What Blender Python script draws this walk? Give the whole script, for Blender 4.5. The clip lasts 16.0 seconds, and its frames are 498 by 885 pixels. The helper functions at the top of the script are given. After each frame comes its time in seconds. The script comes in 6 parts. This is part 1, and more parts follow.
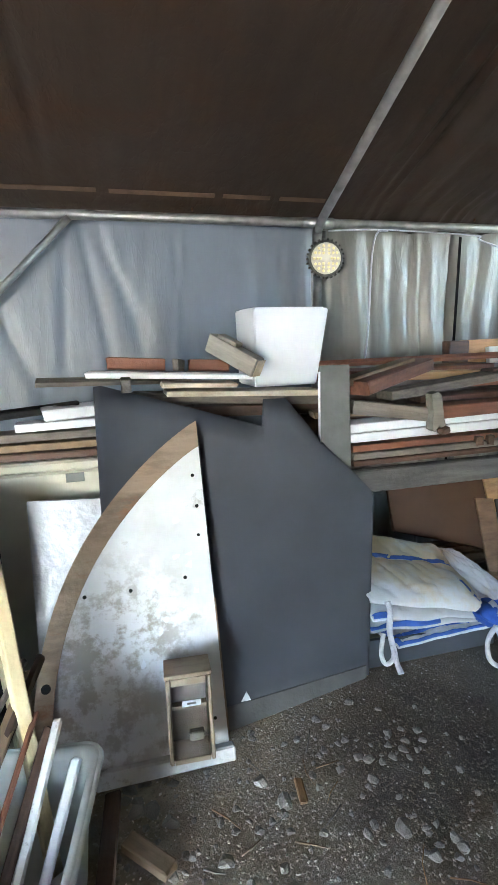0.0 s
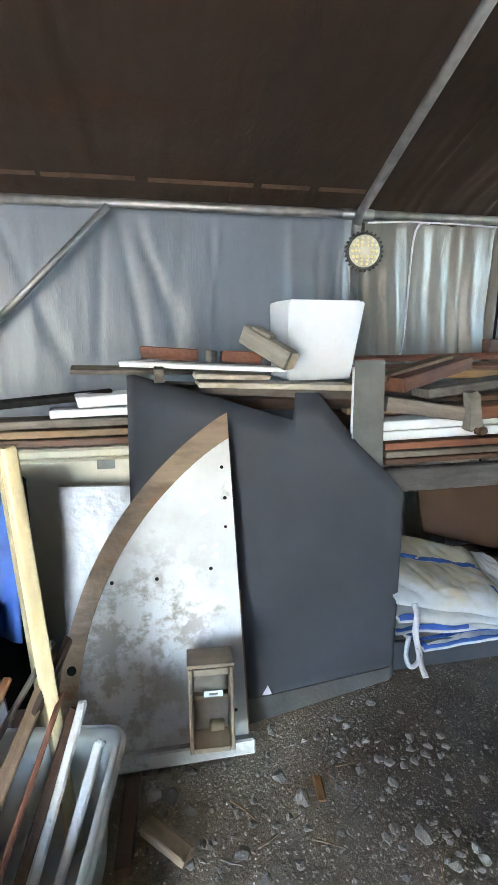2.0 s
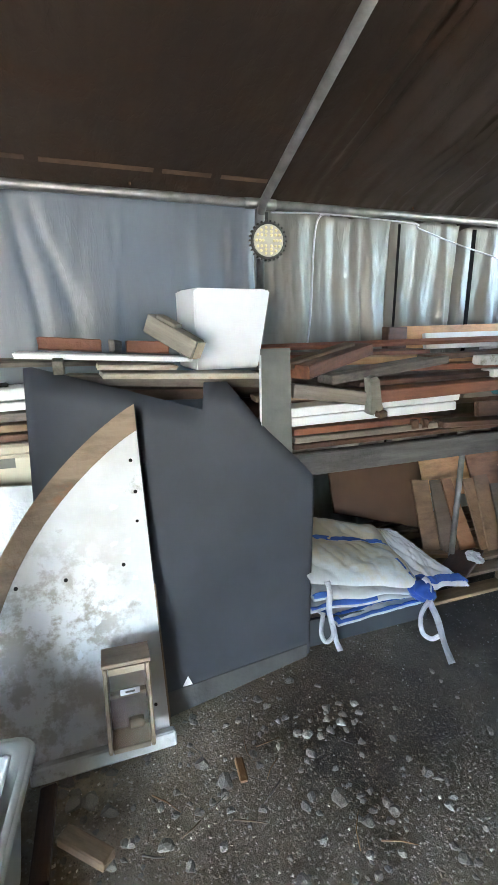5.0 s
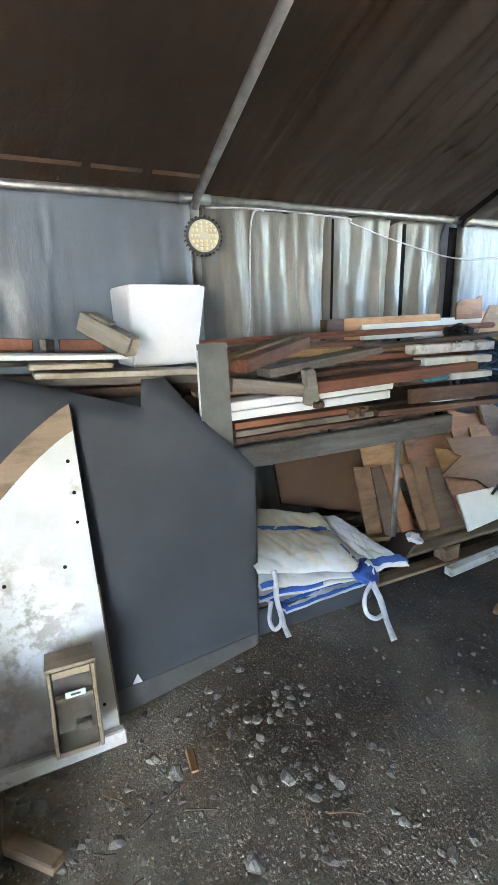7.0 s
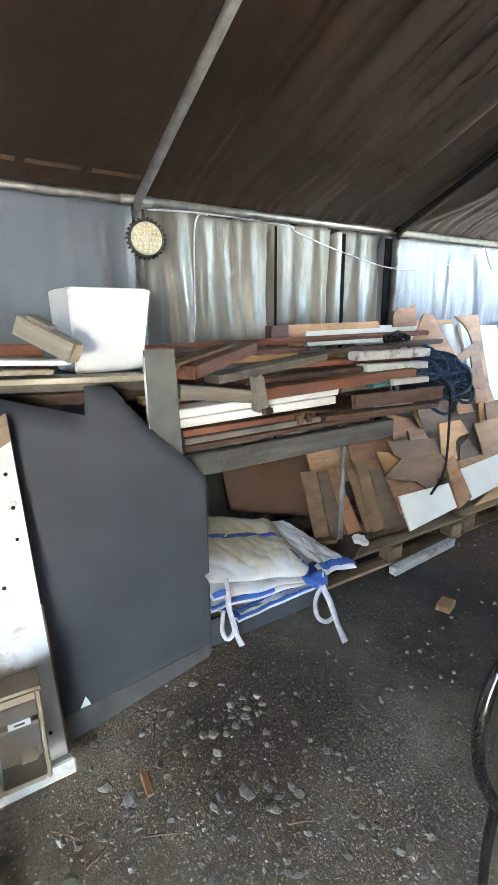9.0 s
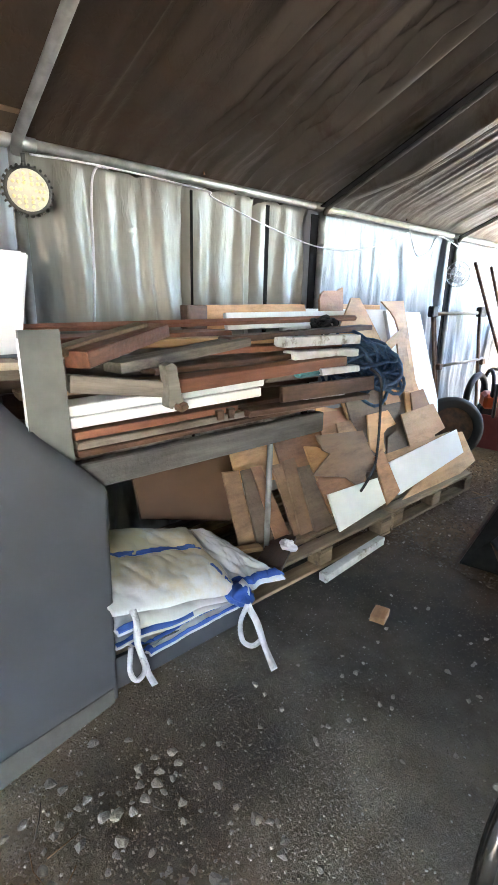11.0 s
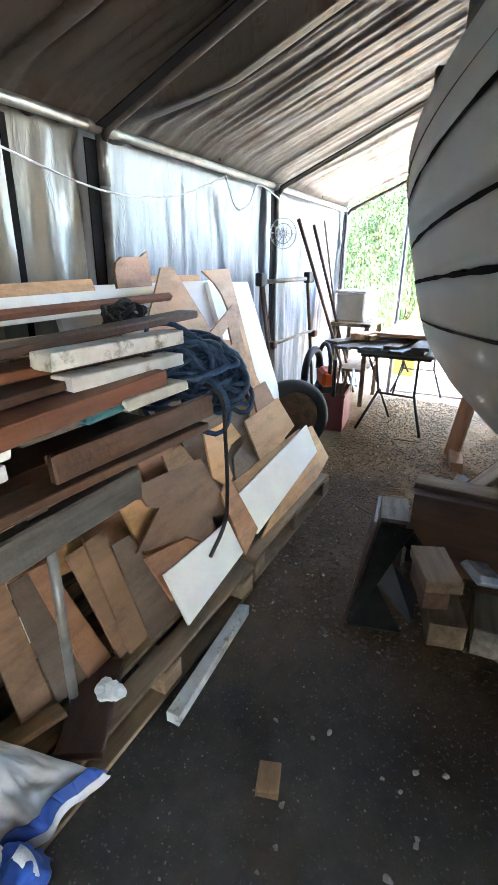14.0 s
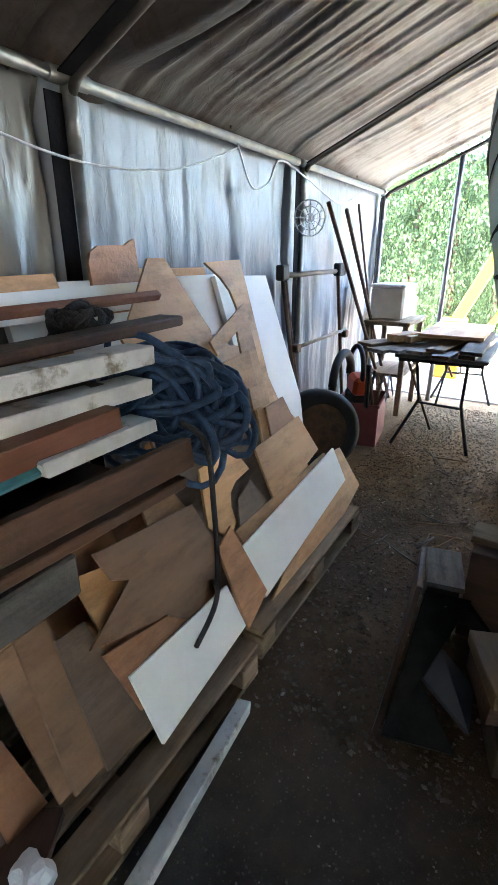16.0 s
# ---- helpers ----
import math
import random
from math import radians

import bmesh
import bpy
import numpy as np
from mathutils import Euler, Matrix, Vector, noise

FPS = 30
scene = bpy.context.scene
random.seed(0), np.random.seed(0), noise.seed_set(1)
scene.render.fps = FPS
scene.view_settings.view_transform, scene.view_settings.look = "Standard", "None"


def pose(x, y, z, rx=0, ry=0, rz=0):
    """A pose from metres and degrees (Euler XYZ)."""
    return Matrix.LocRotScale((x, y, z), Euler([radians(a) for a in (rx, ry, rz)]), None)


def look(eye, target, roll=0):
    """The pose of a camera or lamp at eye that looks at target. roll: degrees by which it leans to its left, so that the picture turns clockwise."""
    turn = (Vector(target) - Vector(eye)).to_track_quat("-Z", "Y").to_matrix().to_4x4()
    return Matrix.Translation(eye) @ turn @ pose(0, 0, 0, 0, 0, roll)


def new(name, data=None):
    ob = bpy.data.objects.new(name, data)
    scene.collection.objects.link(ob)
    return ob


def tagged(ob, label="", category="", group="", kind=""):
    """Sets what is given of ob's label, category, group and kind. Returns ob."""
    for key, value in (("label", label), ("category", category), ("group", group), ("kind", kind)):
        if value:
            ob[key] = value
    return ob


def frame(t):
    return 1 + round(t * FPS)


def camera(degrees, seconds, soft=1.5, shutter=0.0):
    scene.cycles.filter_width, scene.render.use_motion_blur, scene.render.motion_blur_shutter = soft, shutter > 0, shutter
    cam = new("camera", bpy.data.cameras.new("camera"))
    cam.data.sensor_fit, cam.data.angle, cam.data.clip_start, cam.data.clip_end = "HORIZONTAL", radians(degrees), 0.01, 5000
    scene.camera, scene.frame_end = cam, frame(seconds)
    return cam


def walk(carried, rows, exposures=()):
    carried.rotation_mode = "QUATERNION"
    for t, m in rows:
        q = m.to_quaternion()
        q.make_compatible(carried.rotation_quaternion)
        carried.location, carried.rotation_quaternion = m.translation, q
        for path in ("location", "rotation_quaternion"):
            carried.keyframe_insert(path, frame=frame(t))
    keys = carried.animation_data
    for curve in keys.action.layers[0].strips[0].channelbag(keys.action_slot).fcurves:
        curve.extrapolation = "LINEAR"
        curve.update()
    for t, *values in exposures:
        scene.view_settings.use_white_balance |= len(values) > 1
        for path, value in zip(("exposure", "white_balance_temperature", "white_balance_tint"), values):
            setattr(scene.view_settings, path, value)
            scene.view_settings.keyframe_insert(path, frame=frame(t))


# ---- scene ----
cam = camera(54.4, 16.0)
PATH = [
    (0, (0.6, 0.892, 1.473), (1.074, 2.787, 1.043), -1.4),
    (0.5, (0.594, 0.89, 1.469), (1.027, 2.795, 1.043), -0.9),
    (1, (0.59, 0.893, 1.469), (0.994, 2.805, 1.039), -0.5),
    (1.5, (0.589, 0.902, 1.468), (0.968, 2.816, 1.03), -0.2),
    (2, (0.589, 0.909, 1.47), (0.954, 2.822, 1.014), -0.0),
    (2.5, (0.589, 0.916, 1.463), (0.963, 2.824, 0.997), 0.2),
    (3, (0.609, 0.914, 1.467), (1.006, 2.816, 0.993), 0.3),
    (3.5, (0.631, 0.907, 1.466), (1.084, 2.796, 0.989), 0.3),
    (4, (0.635, 0.903, 1.463), (1.164, 2.771, 0.984), 0.4),
    (6.3, (0.668, 0.884, 1.462), (1.445, 2.655, 0.951), -1.3),
    (6.5, (0.686, 0.864, 1.458), (1.472, 2.631, 0.946), -1.3),
    (7, (0.689, 0.854, 1.464), (1.522, 2.598, 0.949), -1.4),
    (7.5, (0.691, 0.847, 1.463), (1.566, 2.572, 0.951), -1.5),
    (8, (0.692, 0.847, 1.469), (1.609, 2.551, 0.961), -1.3),
    (8.5, (0.689, 0.857, 1.472), (1.676, 2.523, 0.969), -0.8),
    (9, (0.668, 0.899, 1.473), (1.716, 2.526, 0.969), -0.5),
    (9.2, (0.706, 0.919, 1.459), (1.768, 2.539, 0.961), -0.3),
    (11.3, (0.991, 1.272, 1.451), (2.313, 2.648, 0.852), 0.7),
    (11.5, (1.096, 1.35, 1.431), (2.436, 2.696, 0.805), 0.0),
    (12, (1.222, 1.445, 1.45), (2.677, 2.624, 0.747), 0.8),
    (12.5, (1.245, 1.556, 1.499), (2.822, 2.556, 0.781), 1.8),
    (13, (1.497, 1.587, 1.479), (3.116, 2.527, 0.775), 1.6),
    (13.5, (1.67, 1.665, 1.498), (3.319, 2.557, 0.799), 1.2),
    (14, (1.755, 1.805, 1.511), (3.427, 2.651, 0.812), 0.7),
    (14.5, (2.031, 1.785, 1.487), (3.718, 2.604, 0.794), 0.3),
    (15, (2.157, 1.878, 1.492), (3.847, 2.679, 0.783), 0.4),
    (15.5, (2.231, 1.982, 1.481), (3.877, 2.858, 0.757), 0.0),
    (16, (2.295, 1.984, 1.493), (3.9, 2.934, 0.77), 0.1),
]

EXPOSURES = [(0, 5.93, 5950, 8), (4.2, 5.93, 6000, 8), (9.2, 6.13, 6350, 9), (11.5, 6.32, 6600, 10), (13, 6.2, 6500, 10), (14.5, 5.88, 6450, 10), (16, 5.28, 6350, 10)]
walk(cam, [(t, look(eye, target, roll)) for t, eye, target, roll in PATH], EXPOSURES)

# ---- light: an overcast-bright sky and a high sun, entering by the open end and a gap in the unseen far side ----
SUN_EL, SUN_AZ = radians(50), radians(205)
world = bpy.data.worlds.new("sky")
scene.world = world
world.use_nodes = True
wn = world.node_tree.nodes
sky = wn.new("ShaderNodeTexSky")
sky.sky_type, sky.sun_disc, sky.sun_elevation, sky.sun_rotation = "NISHITA", False, SUN_EL, SUN_AZ
world.node_tree.links.new(sky.outputs[0], wn["Background"].inputs[0])
wn["Background"].inputs[1].default_value = 0.15
sun = new("sun", bpy.data.lights.new("sun", "SUN"))
sun.data.energy, sun.data.angle, sun.data.color = 5.0, radians(0.6), (1.0, 0.95, 0.86)
sun_way = Vector((math.sin(SUN_AZ) * math.cos(SUN_EL), math.cos(SUN_AZ) * math.cos(SUN_EL), math.sin(SUN_EL)))
sun.matrix_world = look((0, 0, 30), Vector((0, 0, 30)) - sun_way)


# ---- materials ----
def base_mat(name, rough=0.7, metal=0.0, bump=0.2, bump_scale=60.0):
    m = bpy.data.materials.new(name)
    m.use_nodes = True
    n, l = m.node_tree.nodes, m.node_tree.links
    b = n["Principled BSDF"]
    b.inputs["Roughness"].default_value, b.inputs["Metallic"].default_value = rough, metal
    tc = n.new("ShaderNodeTexCoord")
    info = n.new("ShaderNodeObjectInfo")
    off = n.new("ShaderNodeVectorMath")
    off.operation = "MULTIPLY_ADD"
    off.inputs[1].default_value = (1, 1, 1)
    comb = n.new("ShaderNodeCombineXYZ")
    mul = n.new("ShaderNodeMath")
    mul.operation, mul.inputs[1].default_value = "MULTIPLY", 37.0
    l.new(info.outputs["Random"], mul.inputs[0])
    l.new(mul.outputs[0], comb.inputs[0]), l.new(mul.outputs[0], comb.inputs[1])
    l.new(tc.outputs["Object"], off.inputs[0]), l.new(comb.outputs[0], off.inputs[2])
    if bump:
        nz = n.new("ShaderNodeTexNoise")
        nz.inputs["Scale"].default_value, nz.inputs["Detail"].default_value = bump_scale, 6
        bp = n.new("ShaderNodeBump")
        bp.inputs["Strength"].default_value, bp.inputs["Distance"].default_value = bump, 0.01
        l.new(off.outputs[0], nz.inputs["Vector"]), l.new(nz.outputs[0], bp.inputs["Height"]), l.new(bp.outputs[0], b.inputs["Normal"])
    return m, n, l, b, off.outputs[0], info.outputs["Random"]


def ramp(n, l, fac, stops):
    r = n.new("ShaderNodeValToRGB")
    e = r.color_ramp.elements
    while len(e) < len(stops):
        e.new(0.5)
    for k, (p, c) in enumerate(stops):
        e[k].position, e[k].color = p, (*c, 1)
    l.new(fac, r.inputs[0])
    return r.outputs[0]


def noise_of(n, l, vec, scale, detail=5, stretch=(1, 1, 1), rough=0.55):
    mp = n.new("ShaderNodeMapping")
    mp.inputs["Scale"].default_value = stretch
    l.new(vec, mp.inputs["Vector"])
    t = n.new("ShaderNodeTexNoise")
    t.inputs["Scale"].default_value, t.inputs["Detail"].default_value, t.inputs["Roughness"].default_value = scale, detail, rough
    l.new(mp.outputs[0], t.inputs["Vector"])
    return t.outputs[0]


def mixed(n, l, a, b, fac, mode="MIX"):
    x = n.new("ShaderNodeMix")
    x.data_type, x.blend_type = "RGBA", mode
    for sock, v in ((x.inputs[6], a), (x.inputs[7], b)):
        if isinstance(v, tuple):
            sock.default_value = (*v, 1)
        else:
            l.new(v, sock)
    if isinstance(fac, float):
        x.inputs[0].default_value = fac
    else:
        l.new(fac, x.inputs[0])
    return x.outputs[2]


def map_range(n, l, val, lo, hi):
    r = n.new("ShaderNodeMapRange")
    r.inputs[1].default_value, r.inputs[2].default_value = lo, hi
    l.new(val, r.inputs[0])
    return r.outputs[0]


def plain(name, c, c2=None, rough=0.6, metal=0.0, scale=6.0, bump=0.15, bump_scale=60, spot=None, spot_at=0.62, spot_scale=3.0):
    """A surface of colour c mottled with c2, and stains of the colour spot."""
    m, n, l, b, vec, rnd = base_mat(name, rough, metal, bump, bump_scale)
    c2 = c2 or tuple(v * 0.75 for v in c)
    col = ramp(n, l, noise_of(n, l, vec, scale, 8), [(0.35, c2), (0.65, c)])
    if spot:
        mask = ramp(n, l, noise_of(n, l, vec, spot_scale, 10, rough=0.7), [(spot_at, (0, 0, 0)), (spot_at + 0.1, (1, 1, 1))])
        col = mixed(n, l, col, spot, mask)
    l.new(col, b.inputs["Base Color"])
    return m


def wood(name, light, dark, rough=0.65, grain=18.0, wear=None):
    """Grain along the piece's own x; each piece a little lighter or darker than the next."""
    m, n, l, b, vec, rnd = base_mat(name, rough, 0, 0.35, 40)
    fine = noise_of(n, l, vec, grain, 6, (0.12, 1.6, 1.6), 0.7)
    col = ramp(n, l, fine, [(0.3, dark), (0.7, light)])
    broad = ramp(n, l, noise_of(n, l, vec, 2.3, 4, (0.5, 1, 1)), [(0.3, (0.62, 0.6, 0.58)), (0.7, (1.1, 1.1, 1.1))])
    col = mixed(n, l, col, broad, 0.8, "MULTIPLY")
    grime = ramp(n, l, noise_of(n, l, vec, 6.5, 9, (0.35, 1, 1), 0.72), [(0.36, (0.45, 0.43, 0.41)), (0.52, (1, 1, 1))])
    col = mixed(n, l, col, grime, 0.75, "MULTIPLY")
    tone = ramp(n, l, rnd, [(0.0, (0.72, 0.7, 0.68)), (1.0, (1.12, 1.1, 1.08))])
    col = mixed(n, l, col, tone, 1.0, "MULTIPLY")
    if wear:
        mask = ramp(n, l, noise_of(n, l, vec, 5, 9, (0.4, 1, 1), 0.75), [(0.56, (0, 0, 0)), (0.66, (1, 1, 1))])
        col = mixed(n, l, col, wear, mask)
    l.new(col, b.inputs["Base Color"])
    return m


M_STEEL = plain("galvanised_steel", (0.27, 0.275, 0.275), (0.18, 0.185, 0.185), 0.42, 0.6, 14, 0.04, 90, (0.2, 0.11, 0.06), 0.66, 5)
M_DARKSTEEL = plain("dark_steel", (0.07, 0.065, 0.06), (0.03, 0.03, 0.03), 0.5, 0.3, 12)
M_RUST = plain("rusty_steel", (0.16, 0.09, 0.05), (0.06, 0.04, 0.03), 0.8, 0.2, 16, 0.3)
M_PINE = wood("bare_pine", (0.56, 0.36, 0.18), (0.4, 0.22, 0.1))
M_PLY = wood("pale_plywood", (0.68, 0.41, 0.205), (0.52, 0.28, 0.125), 0.6, 7)
M_PLYRED = wood("red_faced_plywood", (0.5, 0.26, 0.14), (0.35, 0.17, 0.085), 0.6, 7)
# Two darker plywoods; shade on the nearer strips is put into their colour.
M_PLYDULL = wood("dull_brown_plywood", (0.33, 0.205, 0.125), (0.21, 0.125, 0.075), 0.6, 5)
M_PLYDARK = wood("shade_dark_plywood", (0.2, 0.145, 0.108), (0.12, 0.085, 0.06), 0.6, 6)
M_MAHOG = wood("red_hardwood", (0.31, 0.132, 0.076), (0.18, 0.072, 0.041), 0.6, 16)
M_DARKWOOD = wood("dark_brown_wood", (0.15, 0.082, 0.052), (0.07, 0.04, 0.027), 0.6, 16)
M_GREY = wood("weathered_grey_wood", (0.28, 0.255, 0.225), (0.13, 0.115, 0.1), 0.85, 20, (0.09, 0.08, 0.07))
M_LICHEN = wood("lichened_grey_wood", (0.35, 0.34, 0.3), (0.21, 0.2, 0.175), 0.85, 16, (0.16, 0.14, 0.11))
M_BEAM = wood("dark_grey_beam", (0.135, 0.132, 0.128), (0.065, 0.062, 0.06), 0.8, 20, (0.05, 0.055, 0.05))
M_OLDPINE = wood("aged_pine", (0.52, 0.43, 0.32), (0.4, 0.32, 0.23), 0.7, 14)
M_PALLET = wood("pallet_wood", (0.36, 0.26, 0.17), (0.2, 0.14, 0.085), 0.8, 18, (0.12, 0.09, 0.06))
M_CREAM = wood("cream_painted_wood", (0.8, 0.72, 0.47), (0.72, 0.62, 0.38), 0.6, 8)
M_PALE = wood("pale_dirty_plywood", (0.66, 0.61, 0.53), (0.55, 0.49, 0.4), 0.6, 8, (0.3, 0.17, 0.1))
M_WHITE = plain("white_paint", (0.78, 0.8, 0.84), (0.72, 0.74, 0.78), 0.45, 0, 4, 0.05, 30, (0.5, 0.47, 0.42), 0.76, 4)
M_WHITEWOOD = plain("chipped_white_paint", (0.62, 0.63, 0.63), (0.48, 0.48, 0.47), 0.65, 0, 12, 0.25, 40, (0.22, 0.19, 0.15), 0.56, 9)
M_FOAM = plain("white_foam_board", (0.86, 0.86, 0.85), (0.8, 0.8, 0.79), 0.7, 0, 5, 0.05)
M_PANEL = plain("dirty_white_panel", (0.74, 0.75, 0.77), (0.62, 0.62, 0.62), 0.5, 0, 5, 0.15, 25, (0.36, 0.33, 0.28), 0.6, 5.0)
def dirt_and_shade_patch(mat, at, size, colour):
    """A dark patch of the given size about one spot of a panel: worn dirt, and once painted shade."""
    n, l = mat.node_tree.nodes, mat.node_tree.links
    b = n["Principled BSDF"]
    old = b.inputs["Base Color"].links[0].from_socket
    tc = n.new("ShaderNodeTexCoord").outputs["Object"]
    d = n.new("ShaderNodeVectorMath")
    d.operation = "DISTANCE"
    l.new(tc, d.inputs[0])
    d.inputs[1].default_value = at
    near = ramp(n, l, map_range(n, l, d.outputs["Value"], 0.0, size), [(0.3, (1, 1, 1)), (1.0, (0, 0, 0))])
    blot = ramp(n, l, noise_of(n, l, tc, 9, 10, rough=0.72), [(0.47, (0, 0, 0)), (0.56, (1, 1, 1))])
    l.new(mixed(n, l, old, colour, mixed(n, l, near, blot, 1.0, "MULTIPLY")), b.inputs["Base Color"])


dirt_and_shade_patch(M_PANEL, (-0.34, 0.42, 0.0), 0.34, (0.34, 0.31, 0.27))
# The shadow on the panel's lower left, painted as a patch.
dirt_and_shade_patch(M_PANEL, (-0.5, 0.12, 0.0), 0.36, (0.42, 0.4, 0.37))
M_EDGE = wood("glue_stained_wood", (0.4, 0.31, 0.225), (0.3, 0.225, 0.16), 0.75, 9, (0.25, 0.12, 0.06))
M_SHEET = plain("dark_grey_sheet", (0.056, 0.062, 0.076), (0.042, 0.046, 0.056), 0.6, 0, 3, 0.06, 20, (0.12, 0.125, 0.13), 0.72, 6)
M_SHEETEDGE = plain("grey_sheet_hem", (0.1, 0.098, 0.095), (0.06, 0.058, 0.055), 0.6, 0, 6)
M_SLATE = plain("green_grey_plank", (0.16, 0.165, 0.155), (0.11, 0.115, 0.11), 0.6, 0, 6, 0.2, 40, (0.3, 0.29, 0.26), 0.68, 8)
M_CARD = plain("brown_cardboard", (0.11, 0.058, 0.032), (0.08, 0.042, 0.024), 0.8, 0, 3, 0.05)
M_FRIDGE = plain("cream_enamel", (0.6, 0.57, 0.46), (0.5, 0.47, 0.37), 0.4, 0, 3, 0.05)
M_FOIL = plain("crumpled_silver_foil", (0.4, 0.41, 0.44), (0.31, 0.32, 0.35), 0.4, 0.4, 9, 0.7, 20)
M_BAG = plain("white_woven_bag", (0.6, 0.62, 0.65), (0.5, 0.51, 0.52), 0.5, 0, 2.2, 0.3, 12, (0.56, 0.48, 0.34), 0.5, 1.5)
M_BLUE = plain("blue_binding", (0.03, 0.1, 0.42), (0.02, 0.07, 0.3), 0.6, 0, 10)
M_STRAP = plain("white_webbing", (0.6, 0.61, 0.66), (0.46, 0.47, 0.52), 0.6, 0, 30, 0.5, 150)
M_ROPE = plain("blue_rope", (0.028, 0.075, 0.16), (0.012, 0.035, 0.08), 0.6, 0, 40, 0.35, 140)
M_BLACKROPE = plain("black_rope", (0.02, 0.02, 0.025), (0.01, 0.01, 0.012), 0.8, 0, 40, 0.9, 140)
M_BLACK = plain("black_rubber", (0.02, 0.02, 0.021), (0.012, 0.012, 0.013), 0.65, 0, 9, 0.3)
M_BIN = plain("milky_plastic", (0.6, 0.62, 0.6), (0.52, 0.54, 0.52), 0.35, 0, 4, 0.05)
M_CRATE = plain("faded_red_plastic", (0.3, 0.085, 0.085), (0.22, 0.06, 0.06), 0.5, 0, 6, 0.1)
M_ORANGE = plain("orange_plastic", (0.72, 0.11, 0.02), (0.6, 0.09, 0.02), 0.4, 0, 6, 0.05)
M_YELLOW = plain("yellow_paint", (0.75, 0.4, 0.02), (0.65, 0.34, 0.02), 0.45, 0, 4, 0.1)
M_HULL = plain("primed_hull_white", (0.66, 0.68, 0.64), (0.54, 0.56, 0.53), 0.5, 0, 1.6, 0.12, 6, (0.8, 0.8, 0.78), 0.6, 3)
M_SEAM = plain("dark_caulking", (0.02, 0.02, 0.02), (0.012, 0.012, 0.012), 0.9, 0, 20)
M_SEAM.node_tree.nodes["Principled BSDF"].inputs["Specular IOR Level"].default_value = 0.08
# Near-black without gloss: shade at the tarpaulin laps, put in as colour.
M_LAPSHADE = plain("black_lap_shade", (0.008, 0.008, 0.009), (0.005, 0.005, 0.006), 0.8, 0, 6)
M_LAPSHADE.node_tree.nodes["Principled BSDF"].inputs["Specular IOR Level"].default_value = 0.05
M_OLDPIPE = plain("dull_dark_pipe", (0.09, 0.08, 0.07), (0.05, 0.045, 0.04), 0.6, 0.2, 10, 0.1, 60, (0.12, 0.07, 0.04), 0.6, 6)
M_DARKCHROME = plain("dark_chromed_pipe", (0.12, 0.12, 0.12), (0.07, 0.07, 0.07), 0.2, 0.9, 8, 0.03)
M_STONE = plain("pebble", (0.34, 0.31, 0.265), (0.22, 0.2, 0.17), 0.8, 0, 12, 0.4, 40)
M_LEAF = plain("hedge_leaf", (0.055, 0.095, 0.04), (0.02, 0.042, 0.018), 0.55, 0, 3)
lf = M_LEAF.node_tree
lb = lf.nodes["Principled BSDF"]
tr = lf.nodes.new("ShaderNodeBsdfTranslucent")
tr.inputs[0].default_value = (0.1, 0.16, 0.06, 1)
mx = lf.nodes.new("ShaderNodeMixShader")
mx.inputs[0].default_value = 0.45
lf.links.new(lb.outputs[0], mx.inputs[1]), lf.links.new(tr.outputs[0], mx.inputs[2])
lf.links.new(mx.outputs[0], lf.nodes["Material Output"].inputs[0])
M_GLASS = bpy.data.materials.new("dusty_clear_plastic")
M_GLASS.use_nodes = True
gb = M_GLASS.node_tree.nodes["Principled BSDF"]
gb.inputs["Base Color"].default_value, gb.inputs["Roughness"].default_value = (0.8, 0.76, 0.7, 1), 0.15
gb.inputs["Transmission Weight"].default_value, gb.inputs["IOR"].default_value = 0.92, 1.2
M_LED = plain("yellow_led_lens", (0.8, 0.72, 0.42), (0.7, 0.62, 0.34), 0.3, 0, 30)


def n_color(n, l, vec, scale):
    t = n.new("ShaderNodeTexNoise")
    t.inputs["Scale"].default_value, t.inputs["Detail"].default_value = scale, 5
    l.new(vec, t.inputs["Vector"])
    return t.outputs[1]


